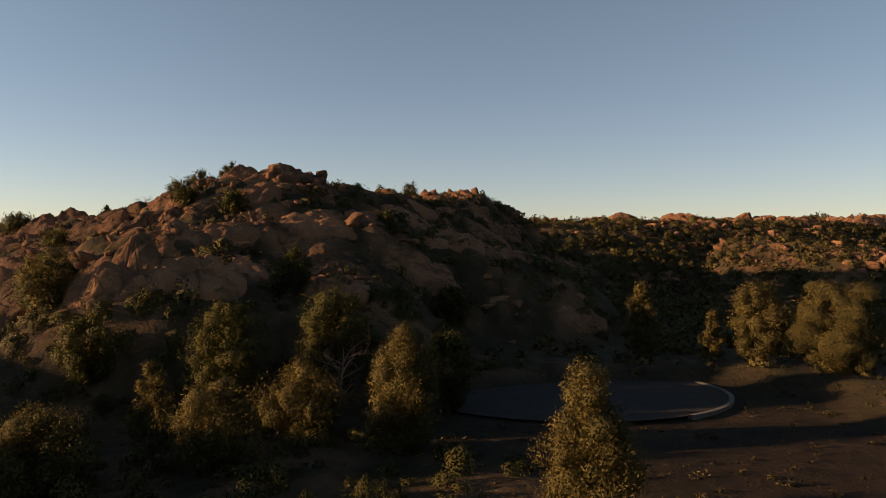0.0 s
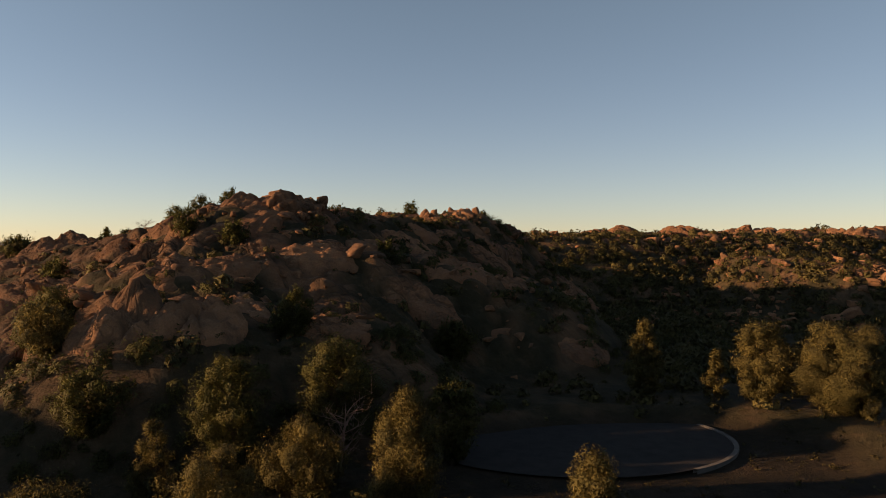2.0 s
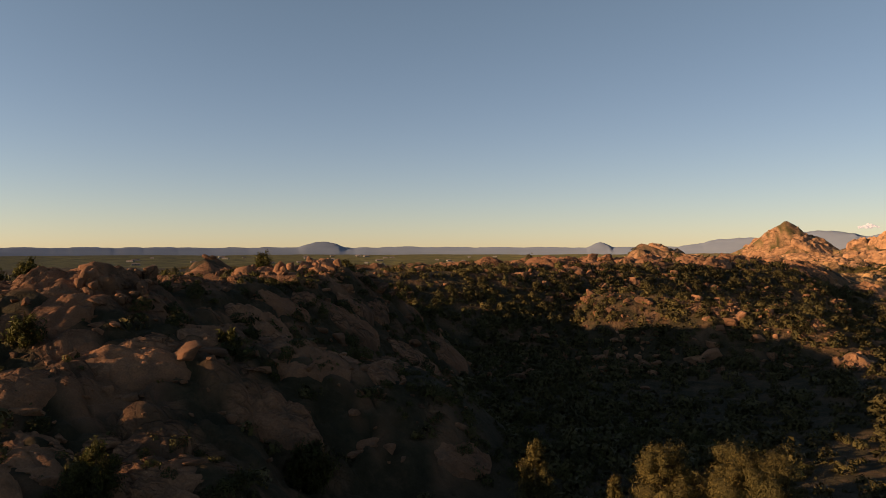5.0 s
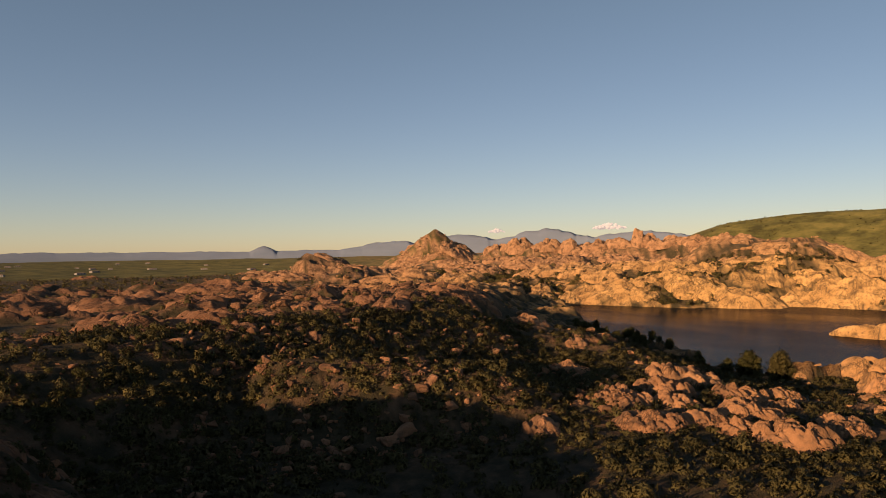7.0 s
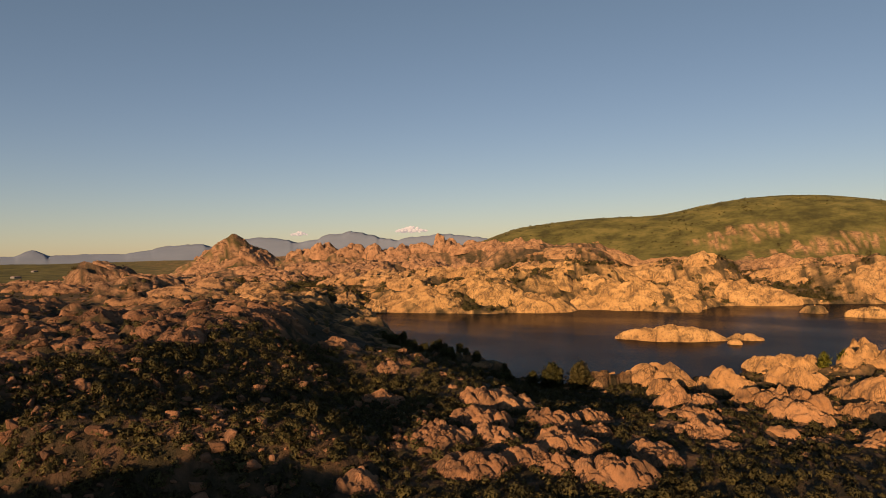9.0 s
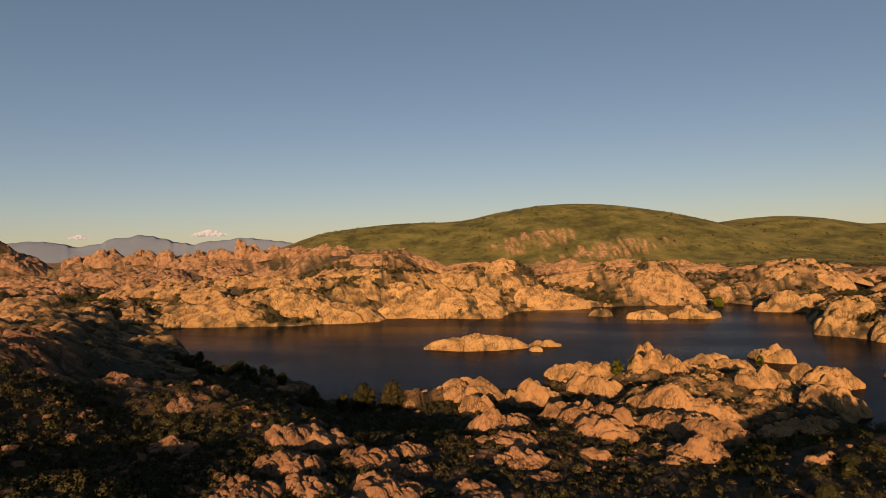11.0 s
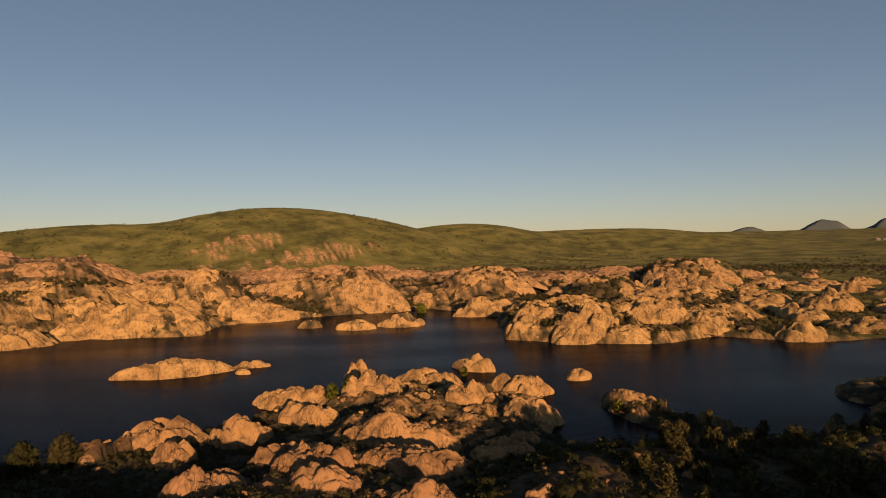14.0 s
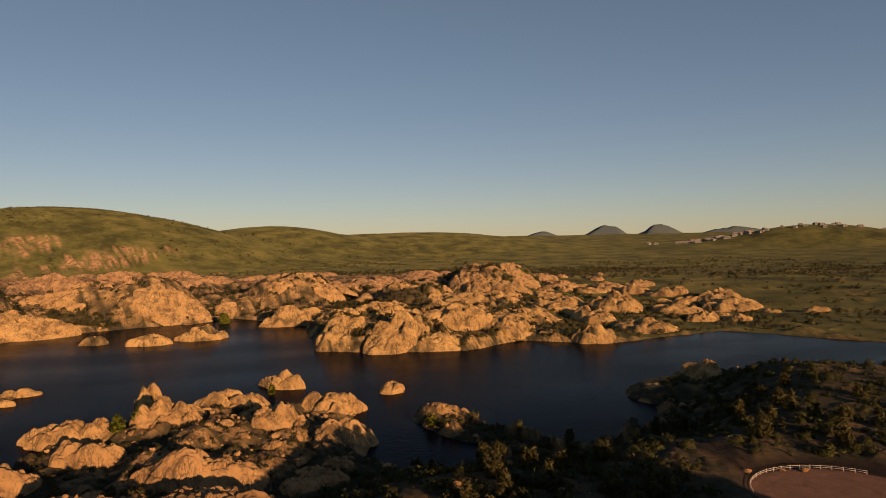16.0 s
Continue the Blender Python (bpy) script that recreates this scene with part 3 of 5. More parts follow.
# ---- distance ----
def mountain_range(b0, b1, dist, peaks, base, mat, label):
    """A far range: peaks are bearing, half width and height over the plain."""
    b = np.arange(b0, b1, 0.12)
    crest = base + 14 * fbm(b * 10, b * 0, 9, 5, 4)
    for pb, w, top in peaks:
        crest = np.maximum(crest, top * np.exp(-np.abs((b - pb) / w) ** 1.5) + 0.16 * top * (fbm(b * 10, b * 0, 9, int(pb) + 60, 5) - 0.5))
    crest = crest * step(0, 1.5, b - b0) * step(0, 1.5, b1 - b) - 4
    soft = np.convolve(np.pad(crest, 20, "edge"), np.ones(41) / 41, "valid")
    rows = []
    for k, (dd, f) in enumerate(((-420, -0.15), (-300, 0.25), (-180, 0.55), (-80, 0.82), (0, 1.0), (70, 0.6), (120, -0.15))):
        rag = 1 + 0.04 * (fbm(b * 10, b * 0 + k * 17, 5, 77, 4) - 0.5) * (1 if f < 1 else 0)
        d = dist + dd
        rows.append(np.stack([EYE_X + d * np.sin(np.radians(b)), EYE_Y + d * np.cos(np.radians(b)), np.where(f > 0, (crest if f == 1 else np.minimum(soft, crest)) * f * rag, -30)], 1))
    co, n = np.concatenate(rows), len(b)
    i, j = np.meshgrid(np.arange(len(rows) - 1), np.arange(n - 1), indexing="ij")
    q = np.stack([i * n + j, i * n + j + 1, (i + 1) * n + j + 1, (i + 1) * n + j], -1).reshape(-1, 4)[:, ::-1]
    return tagged(new("backdrop", fast_mesh("backdrop", co, q, [mat])), label, "mountains", kind="structure")


mountain_range(-40, 62, 4690, ((1, 3.5, 100), (8, 7, 70), (23.7, 1.8, 92), (34, 6, 120), (39.5, 6, 162), (46.5, 7.0, 182), (54, 8, 165)), 56, M_FARBLUE, "mountain range beyond the plain, haze painted blue into it")
mountain_range(108, 146, 4690, ((117.4, 3.0, 152), (122.4, 3.2, 178), (126.6, 3.0, 180), (132, 6.0, 150)), 60, M_FARGREEN, "dark blue-green mountain peaks beyond the grassy hills")


def cloud(bearing, dist, z, wide, tall, seed):
    rnd = random.Random(seed)
    bm = bmesh.new()
    for k in range(90):
        u = rnd.uniform(-1, 1)
        s = tall * (0.10 + 0.22 * (1 - abs(u))) * rnd.uniform(0.5, 1)
        x, y = far(bearing + u * math.degrees(wide / dist), dist + rnd.uniform(-30, 30))
        bmesh.ops.create_icosphere(bm, subdivisions=2, radius=1, matrix=Matrix.LocRotScale((x, y, z + tall * (1 - abs(u)) ** 0.7 * rnd.uniform(0.0, 0.75)), None, (s * 1.5, s * 1.5, s)))
    for v in bm.verts:
        v.co += 9 * noise.noise_vector(v.co * 0.03) + 4 * noise.noise_vector(v.co * 0.09)
    for f in bm.faces:
        f.smooth = True
    return tagged(part("backdrop", bm, M_CLOUD), "small white evening cumulus cloud low over mountains", "cloud", kind="structure")


cloud(51.7, 4780, 178, 110, 42, 1)
cloud(42.6, 4780, 168, 55, 22, 2)


# ---- far houses ----
def house_meshes(w, d, t, roof):
    out = []
    bm = bmesh.new()
    box(bm, -w / 2, -d / 2, -4, w / 2, d / 2, t)
    out.append(("wall", bm, M_STUCCO))
    bm = bmesh.new()
    e = 0.7
    v = [bm.verts.new(c) for c in ((-w / 2 - e, -d / 2 - e, t), (w / 2 + e, -d / 2 - e, t), (w / 2 + e, d / 2 + e, t), (-w / 2 - e, d / 2 + e, t), (-w / 2 + d * 0.3, 0, t + roof), (w / 2 - d * 0.3, 0, t + roof))]
    for q in ((0, 1, 5, 4), (1, 2, 5), (2, 3, 4, 5), (3, 0, 4), (3, 2, 1, 0)):
        bm.faces.new([v[k] for k in q])
    out.append(("roof", bm, M_ROOFTILE))
    for k in range(3):
        bm = bmesh.new()
        x = -w / 2 + w * (k + 0.5) / 3
        box(bm, x - 1.3, -d / 2 - 0.08, t * 0.35, x + 1.3, -d / 2 + 0.05, t * 0.8)
        out.append(("window", bm, M_GLASS))
    return out


def house(name, label, group, w, d, t, roof):
    ob = tagged(new(name), label, "house", group)
    for n, bm, mat in house_meshes(w, d, t, roof):
        part(n, bm, mat, ob)
    return ob


def height_at(x, y):
    """Height of the ground sheet, between its own corners."""
    rr, th, hh = GRID
    x, y = np.array(x, float) - 12, np.array(y, float) - 4
    r, t = np.hypot(x, y), (np.arctan2(x, y) - th[0]) % (2 * math.pi) + th[0]
    i, j = np.clip(np.searchsorted(rr, r) - 1, 0, len(rr) - 2), np.clip(np.searchsorted(th, t) - 1, 0, len(th) - 1)
    k = (j + 1) % len(th)
    u = np.clip((r - rr[i]) / (rr[i + 1] - rr[i]), 0, 1)
    v = (t - th[j]) / np.where(k > 0, th[k] - th[j], th[0] + 2 * math.pi - th[j])
    return (hh[i, j] * (1 - u) + hh[i + 1, j] * u) * (1 - v) + (hh[i, k] * (1 - u) + hh[i + 1, k] * u) * v


rnd = random.Random(11)
kinds = [house("house", "pale stucco house with brown roof on a far hill", "houses on the hill", w, d, t, 3) for w, d, t in ((20, 13, 5), (26, 14, 6), (15, 11, 5.5))]
spots = []
for k in range(64):
    b = rnd.uniform(128.5, 146) if k > 8 else rnd.uniform(125, 131)
    spots.append(far(b, rnd.uniform(2960, 3080)))
hz = height_at([p[0] for p in spots], [p[1] for p in spots])
for k, (p, z) in enumerate(zip(spots, hz)):
    m = pose(p[0], p[1], z, 0, 0, -90 + rnd.uniform(-50, 30))
    if k < len(kinds):
        kinds[k].matrix_basis = m
    else:
        copy_thing(kinds[k % 3], m)
town = [house("town_building", "low pale building of a far town on the plain", "far town on the plain", w, d, t, 2) for w, d, t in ((22, 14, 5), (15, 11, 4.5), (30, 16, 6))]
spots = [far(rnd.uniform(-14, 8) if k % 4 else rnd.uniform(8, 24), rnd.uniform(2500, 3900)) for k in range(46)]
hz = height_at([p[0] for p in spots], [p[1] for p in spots])
for k, (p, z) in enumerate(zip(spots, hz)):
    m = pose(p[0], p[1], z, 0, 0, rnd.uniform(-30, 30))
    if k < len(town):
        town[k].matrix_basis = m
    else:
        copy_thing(town[k % 3], m)

# ---- boulders ----
def block_mesh(seed, n=3, power=0.5):
    """Corners and quads of a broken, worn granite block about 2 m across."""
    rng = np.random.default_rng(seed)
    bm = bmesh.new()
    bmesh.ops.create_cube(bm, size=2)
    bmesh.ops.subdivide_edges(bm, edges=bm.edges[:], cuts=n - 1, use_grid_fill=True)
    co = np.array([v.co[:] for v in bm.verts])
    q = np.array([[v.index for v in f.verts] for f in bm.faces])
    bm.free()
    co /= np.linalg.norm(co, axis=1)[:, None]
    co = np.sign(co) * np.abs(co) ** power
    co *= rng.uniform(0.65, 1.25, 3)
    for k in range(9):
        d = rng.normal(size=3)
        d /= np.linalg.norm(d)
        over = np.maximum(co @ d - rng.uniform(0.45, 0.85), 0)
        co -= 0.97 * over[:, None] * d
    off = rng.uniform(-50, 50, 3)
    co += 0.2 * np.array([noise.noise_vector(Vector(c * 1.1 + off))[:] for c in co])
    co += 0.08 * np.array([noise.noise_vector(Vector(c * 3.1 + off))[:] for c in co])
    return co, q


BLOCKS = [block_mesh(k) for k in range(14)]
FAR_BLOCKS = [block_mesh(30 + k, 3, 0.6) for k in range(14)]


def turns(rng, n, tilt, along, spread):
    """Rotation matrices: joint direction, with a little tilt."""
    z = np.radians(along + rng.normal(0, spread, n))
    a, b = np.radians(rng.normal(0, tilt, n)), np.radians(rng.normal(0, tilt, n))
    m = np.zeros((n, 3, 3))
    cz, sz, ca, sa, cb, sb = np.cos(z), np.sin(z), np.cos(a), np.sin(a), np.cos(b), np.sin(b)
    rz = np.stack([np.stack([cz, -sz, 0 * z], 1), np.stack([sz, cz, 0 * z], 1), np.stack([0 * z, 0 * z, 1 + 0 * z], 1)], 1)
    rx = np.stack([np.stack([1 + 0 * z, 0 * z, 0 * z], 1), np.stack([0 * z, ca, -sa], 1), np.stack([0 * z, sa, ca], 1)], 1)
    ry = np.stack([np.stack([cb, 0 * z, sb], 1), np.stack([0 * z, 1 + 0 * z, 0 * z], 1), np.stack([-sb, 0 * z, cb], 1)], 1)
    return rz @ rx @ ry


def scatter(seed, n, x0, x1, y0, y1, keep, low=-1e3, most=0.3):
    """Places with their heights, thinned by keep(rock, grass, sd, x, y)."""
    rng = np.random.default_rng(seed)
    x, y = rng.uniform(x0, x1, n), rng.uniform(y0, y1, n)
    h, bare, grass, dirt, rock, sd = land(x, y)
    ok = (rng.uniform(0, 1, n) < keep(rock, grass, sd, x, y)) & (dirt < most) & (h > low)
    return rng, x[ok], y[ok], h[ok], bare[ok]


def boulder_field(name, seed, n, area, size, keep, shape, singles, label, group, sink=0.25, tilt=9, along=-32, spread=25, kit=BLOCKS):
    rng, x, y, h, bare = scatter(seed, n, *area, keep, LAKE - 2.2 if name == "island_blocks" else -1e3)
    s = size[0] * (size[1] / size[0]) ** (rng.uniform(0, 1, len(x)) ** 2.0)
    sc = s[:, None] * 0.5 * np.array(shape) * rng.uniform(0.7, 1.3, (len(x), 3))
    rot = turns(rng, len(x), tilt, along, spread)
    z = h + sc[:, 2] * (1 - 2 * sink)
    order = np.argsort(-s)
    alone = set(order[:singles].tolist())
    vs, qs, base = [], [], 0
    for k in range(len(x)):
        co, q = kit[k % len(kit)]
        if k in alone:
            m = Matrix.LocRotScale((x[k], y[k], z[k]), Matrix(rot[k].tolist()).to_quaternion(), sc[k].tolist())
            ob = new("boulder", SOLO[k % len(BLOCKS)])
            ob.matrix_basis = m
            tagged(ob, label, "boulder", group)
            continue
        vs.append((co * sc[k]) @ rot[k].T + (x[k], y[k], z[k]))
        qs.append(q + base)
        base += len(co)
    if vs:
        tagged(new(name, fast_mesh(name, np.concatenate(vs), np.concatenate(qs), [M_ROCK])), label.replace("boulder", "boulders"), "boulders", kind="stuff")
    return len(x)


SOLO = [fast_mesh("boulder", co, q, [M_ROCK]) for co, q in [block_mesh(k, 5) for k in range(14)]]

PINK = "rounded pink granite boulder on the rocky hill"
boulder_field("hill_slabs", 11, 2600, (-105, 42, 60, 215), (0.6, 2.6), lambda r, g, s, x, y: 0.55 * np.clip(r, 0, 1) * ((x < -6) | (y > 80)), (1.5, 0.85, 0.7), 40,
              "long red-brown granite slab on the rocky hill", "slabs on the rocky hill", 0.42, 13, 22, 28)
boulder_field("hill_boulders", 1, 7000, (-105, 40, 60, 215), (0.35, 1.8), lambda r, g, s, x, y: 0.34 * np.clip(r, 0, 1) * ((x < -6) | (y > 80)), (1.25, 1.0, 0.8), 30, PINK, "boulders on the rocky hill", 0.36)
boulder_field("summit_blocks", 16, 420, (-35, -18, 99, 110), (0.5, 2.3), lambda r, g, s, x, y: 0.8 + 0 * x, (1.2, 0.95, 1.05), 40,
              "broken red-brown granite block heaped on the summit", "blocks on the summit", 0.3, 16)
boulder_field("knob_blocks", 17, 360, (-14, 8, 140, 160), (0.7, 2.8), lambda r, g, s, x, y: 0.7 + 0 * x, (1.1, 0.95, 1.2), 20,
              "broken granite block on the far hill crest", "blocks on the summit", 0.3, 14)
boulder_field("ridge_slabs", 12, 2200, (0, 345, 205, 390), (0.8, 4.0), lambda r, g, s, x, y: 0.5 * np.clip(r - 0.3, 0, 1), (1.5, 0.9, 1.0), 0,
              "long weathered orange granite slab on the ridge", "slabs on the middle ridges", 0.42, 7, -10, 16)
boulder_field("ridge_boulders", 2, 6500, (20, 330, 150, 350), (0.8, 4.2), lambda r, g, s, x, y: (0.16 * np.clip(r, 0, 1) + 0.10 + 0.45 * step(235, 215, y) * step(190, 170, x)) * step(0.50, 0.58, fbm(x, y, 16, 141, 3)), (1.25, 1.0, 0.85), 30,
              "weathered orange granite boulder on the ridge", "boulders on the middle ridges", 0.36)
boulder_field("ridge_front_boulders", 15, 2600, (55, 195, 160, 232), (0.5, 3.0), lambda r, g, s, x, y: 0.75 * step(0.46, 0.56, fbm(x, y, 14, 143, 3)), (1.3, 0.9, 0.9), 30,
              "broken pale granite boulder among the ridge brush", "boulders on the ridge front", 0.36, 14)
boulder_field("slope_slabs", 13, 500, (115, 320, 72, 200), (1.2, 5.0), lambda r, g, s, x, y: 1.0 * np.clip(r - 0.25, 0, 1) * (s > 3), (1.9, 0.62, 0.6), 20,
              "long parallel jointed granite slab above the lake", "slabs above the lake", 0.40, 7, 52, 14)
boulder_field("peninsula_slabs", 14, 1300, (230, 470, -10, 190), (1.2, 5.5), lambda r, g, s, x, y: 0.55 * np.clip(r, 0, 1) * (s > -3) * step(0.40, 0.52, fbm(x, y, 24, 161, 3)), (1.5, 0.9, 0.85), 30,
              "sunlit jointed granite slab on the lake peninsula", "slabs on the peninsula", 0.40, 9, 30, 22)
boulder_field("peninsula_boulders", 3, 5200, (200, 470, -60, 200), (0.7, 3.8), lambda r, g, s, x, y: 0.30 * np.clip(r, 0, 1) * (s > -3), (1.3, 1.0, 0.75), 30,
              "sunlit jointed granite boulder on the lake peninsula", "boulders on the peninsula", 0.36)
boulder_field("south_point_boulders", 4, 420, (330, 450, -260, -20), (1.0, 5.0), lambda r, g, s, x, y: 0.5 * np.clip(r, 0, 1) * (s > -3), (1.2, 0.95, 0.75), 0,
              "pale granite boulder on a shaded point", "boulders on the point", 0.36)
boulder_field("shore_cliff_blocks", 5, 3600, (560, 990, -300, 640), (2, 8), lambda r, g, s, x, y: np.clip(r, 0, 1) * (s > -4) * (s < 130) * 0.5 * (x > 560 + 0.1 * y) * step(0.36, 0.48, fbm(x, y, 45, 171, 3)), (1.35, 1.0, 0.85), 0,
              "rounded jointed granite cliff blocks along the shore", "cliff blocks", 0.40, 14, 40, 30, FAR_BLOCKS)
boulder_field("dell_boulders", 6, 5000, (700, 1900, -500, 1000), (4, 13), lambda r, g, s, x, y: 0.32 * np.clip(r, 0, 1) * (s > 110) * np.clip(1.4 - np.hypot(x, y) / 1700, 0.15, 1) * step(0.38, 0.5, fbm(x, y, 70, 173, 3)), (1.5, 1.1, 0.6), 0,
              "distant rounded granite domes and boulder dells", "dells", 0.45, 10, 0, 40, FAR_BLOCKS)
boulder_field("north_dell_boulders", 7, 4500, (-150, 1250, 300, 1500), (3, 10), lambda r, g, s, x, y: 0.45 * np.clip(r, 0, 1) * (s > 15) * (y > 280 + 0.35 * x), (1.5, 1.0, 0.75), 0,
              "orange granite boulder ridges north of the lake", "dells", 0.42, 12, -10, 30, FAR_BLOCKS)
boulder_field("island_blocks", 9, 3000, (330, 830, -280, 280), (0.9, 3.6), lambda r, g, s, x, y: 0.5 * (s < -3), (1.6, 0.9, 0.8), 0,
              "jointed granite blocks of the small lake islands", "islands", 0.40, 9, 20, 20)
boulder_field("lake_rocks", 8, 1200, (330, 960, -220, 280), (1.2, 4.0), lambda r, g, s, x, y: 0.11 * (s > -16) * (s < -1), (1.2, 1.0, 1.0), 0,
              "small rocks breaking the lake surface near shore", "rocks")


# the larger domes over the lake: place, length, half breadth, way of the joints
DOMES = [(157.6, 155.6, 17, 8.5, 58), (144.8, 137, 17, 8.5, 60), (211, 173, 22, 13, 55), (156, 132, 13, 6.5, 60), (172, 129, 17, 8.5, 57), (192, 131, 11, 5, 60),
         (155.7, 111, 19, 8.5, 58), (172, 108, 12, 5.5, 62), (209.6, 108.6, 14, 7, 50), (186.8, 199, 15, 6, 55), (123, 151, 10, 4.5, 70), (154, 122.5, 9, 5, 52),
         (179, 134, 13, 6, 58), (211.7, 140, 13, 6, 55), (178, 111, 11, 5, 58), (168, 146, 14, 6, 60), (231, 116, 15, 7, 55), (183, 161, 22, 9, 56), (197, 146, 20, 8, 56)]
# peninsula and islands: the same, and the height
SHORE_ROCKS = [(358, 172, 37, 14, 108, 8.5), (420, 124, 50, 13, 61, 7.5), (478, 95, 18, 8.5, 60, 8.5), (455, 57, 46, 16, 85, 8.5), (511, 22, 34, 9, 40, 8.0), (432, 6, 38, 14, 100, 8.0),
               (366, 11, 28, 9, 95, 5.5), (330, 70, 46, 15, 78, 7.0), (288, 66, 42, 15, 70, 5.5), (280, 99, 26, 10, 62, 5.0), (263, 128, 26, 11, 100, 5.0), (354, 137, 26, 10, 108, 7.0),
               (378, 112, 28, 10, 80, 5.5), (468, -37, 18, 7.5, 115, 5.0), (528, 215, 72, 17, 107, 8.5), (545, 172, 24, 5, 100, 2.4), (520, 172, 12, 4, 60, 1.8), (300, 112, 22, 9, 90, 4.5),
               (392, 36, 26, 10, 95, 6.5), (410, 84, 30, 10, 80, 6.0), (314, 34, 24, 9, 75, 4.5), (256, 92, 22, 8, 70, 4.0), (238, 66, 18, 7, 60, 3.5), (330, 158, 16, 7, 100, 5.0),
               (664, -44, 46, 17, 110, 15), (626, -84, 62, 20, 118, 17), (596, -250, 40, 15, 60, 15), (757, 110, 42, 15, 80, 9), (776, 66, 52, 18, 100, 11), (395, -50, 26, 8, 70, 2.4), (420, -215, 30, 14, 60, 8),
               (690, 470, 90, 26, 75, 17), (690, 405, 70, 24, 120, 14), (752, 335, 80, 26, 95, 15), (868, 225, 90, 28, 110, 16), (948, 95, 90, 30, 95, 15), (862, -28, 80, 26, 110, 18), (668, -150, 74, 26, 100, 18)]


def off_domes(x, y):
    """1 away from the larger domes, 0 on them."""
    out = np.ones(x.shape)
    for a, b, ln, half, turn in DOMES + [q[:5] for q in SHORE_ROCKS]:
        c, n = math.cos(radians(turn)), math.sin(radians(turn))
        out *= np.hypot(((x - a) * c + (y - b) * n) / (0.5 * ln), ((y - b) * c - (x - a) * n) / half) > 0.92
    return out


def granite_dome(x, y, ln, half, turn, tall, seed, joint, grain, label, group, stretch=3.4):
    """A worn granite dome, split by joints along its length and broken across; bedded on the slope under it."""
    rng = np.random.default_rng(seed)
    nr, na = int(np.clip(ln / 2.4 / grain, 8, 42)), int(np.clip(2.2 * (ln + half) / grain, 28, 150))
    rho, th = np.meshgrid(np.linspace(0, 1, nr + 1)[1:] ** 0.72, np.arange(na) * 2 * math.pi / na, indexing="ij")
    rho, th = np.append(0.0, rho), np.append(0.0, th)
    ox, oy = rng.uniform(100, 900, 2)
    rim = 0.78 + 0.5 * fbm(ox + 1.6 * np.cos(th), oy + 1.6 * np.sin(th), 1.0, 3, 3)
    u, v = rho * rim * np.cos(th) * ln / 2, rho * rim * np.sin(th) * half
    c, n = math.cos(radians(turn)), math.sin(radians(turn))
    px, py = x + u * c - v * n, y + u * n + v * c
    edge = np.arange(len(u)) >= len(u) - na
    some = np.flatnonzero(edge)[::max(1, na // 14)]
    gz = height_at(px[some], py[some])
    fit = np.linalg.lstsq(np.stack([u[some], v[some], np.ones(len(some))], 1), gz, rcond=None)[0]
    slope = np.clip(fit[:2], -0.5, 0.5)
    wu, wv = u + ox + 0.7 * joint * (fbm(u + ox, v + oy, joint * 2.5, 5, 3) - 0.5), v + oy + 1.5 * joint * (fbm(u + ox, v + oy, joint * 4, 8, 3) - 0.5)
    p1, w1 = blocks(wu, wv, joint, rng.uniform(-8, 8), stretch, seed, 8.0)
    p2, w2 = blocks(wu, wv, joint * 0.42, rng.uniform(-30, 30), 1.7, seed + 5, 6.0)
    p3, w3 = blocks(wu, wv, max(joint * 2.2, 0.26 * ln), rng.uniform(-30, 30), 1.4, seed + 9, 2.4)
    body = (1 - rho ** rng.uniform(1.8, 2.8)) ** rng.uniform(0.5, 0.7)
    lean = 1 + rng.uniform(-0.3, 0.3) * u / (ln / 2) + rng.uniform(-0.3, 0.3) * v / half
    z = tall * body * lean * (0.42 + 0.85 * p3 * (0.2 + 0.8 * w3))
    z = z + body ** 0.5 * (p1 * (0.25 + 0.75 * w1) * 0.58 * joint + p2 * (0.1 + 0.9 * w2 ** 2) * 0.36 * joint)
    z = z + np.where(edge, -1.2 - 0.12 * tall, 0.0)
    low = float(fit[2] - 0.25)
    if low < LAKE + 0.5:
        low, slope = LAKE - 0.4, slope * 0
    z = z + slope[0] * u + slope[1] * v
    j = np.arange(na)
    i = 1 + (np.arange(nr - 1) * na)[:, None]
    q = np.stack([i + j, i + na + j, i + na + (j + 1) % na, i + (j + 1) % na], -1).reshape(-1, 4)
    k = np.arange(0, na, 2)
    cap = np.stack([0 * k, 1 + k, 1 + (k + 1) % na, 1 + (k + 2) % na], 1)
    co, q = np.stack([u * c - v * n, u * n + v * c, z], 1), np.concatenate([cap, q])
    if not group:
        return co + (x, y, low), q
    ob = new("granite_dome", fast_mesh("granite_dome", co, q, [M_ROCK]))
    ob.matrix_basis = pose(x, y, low)
    return tagged(ob, label, "rock outcrop", group)


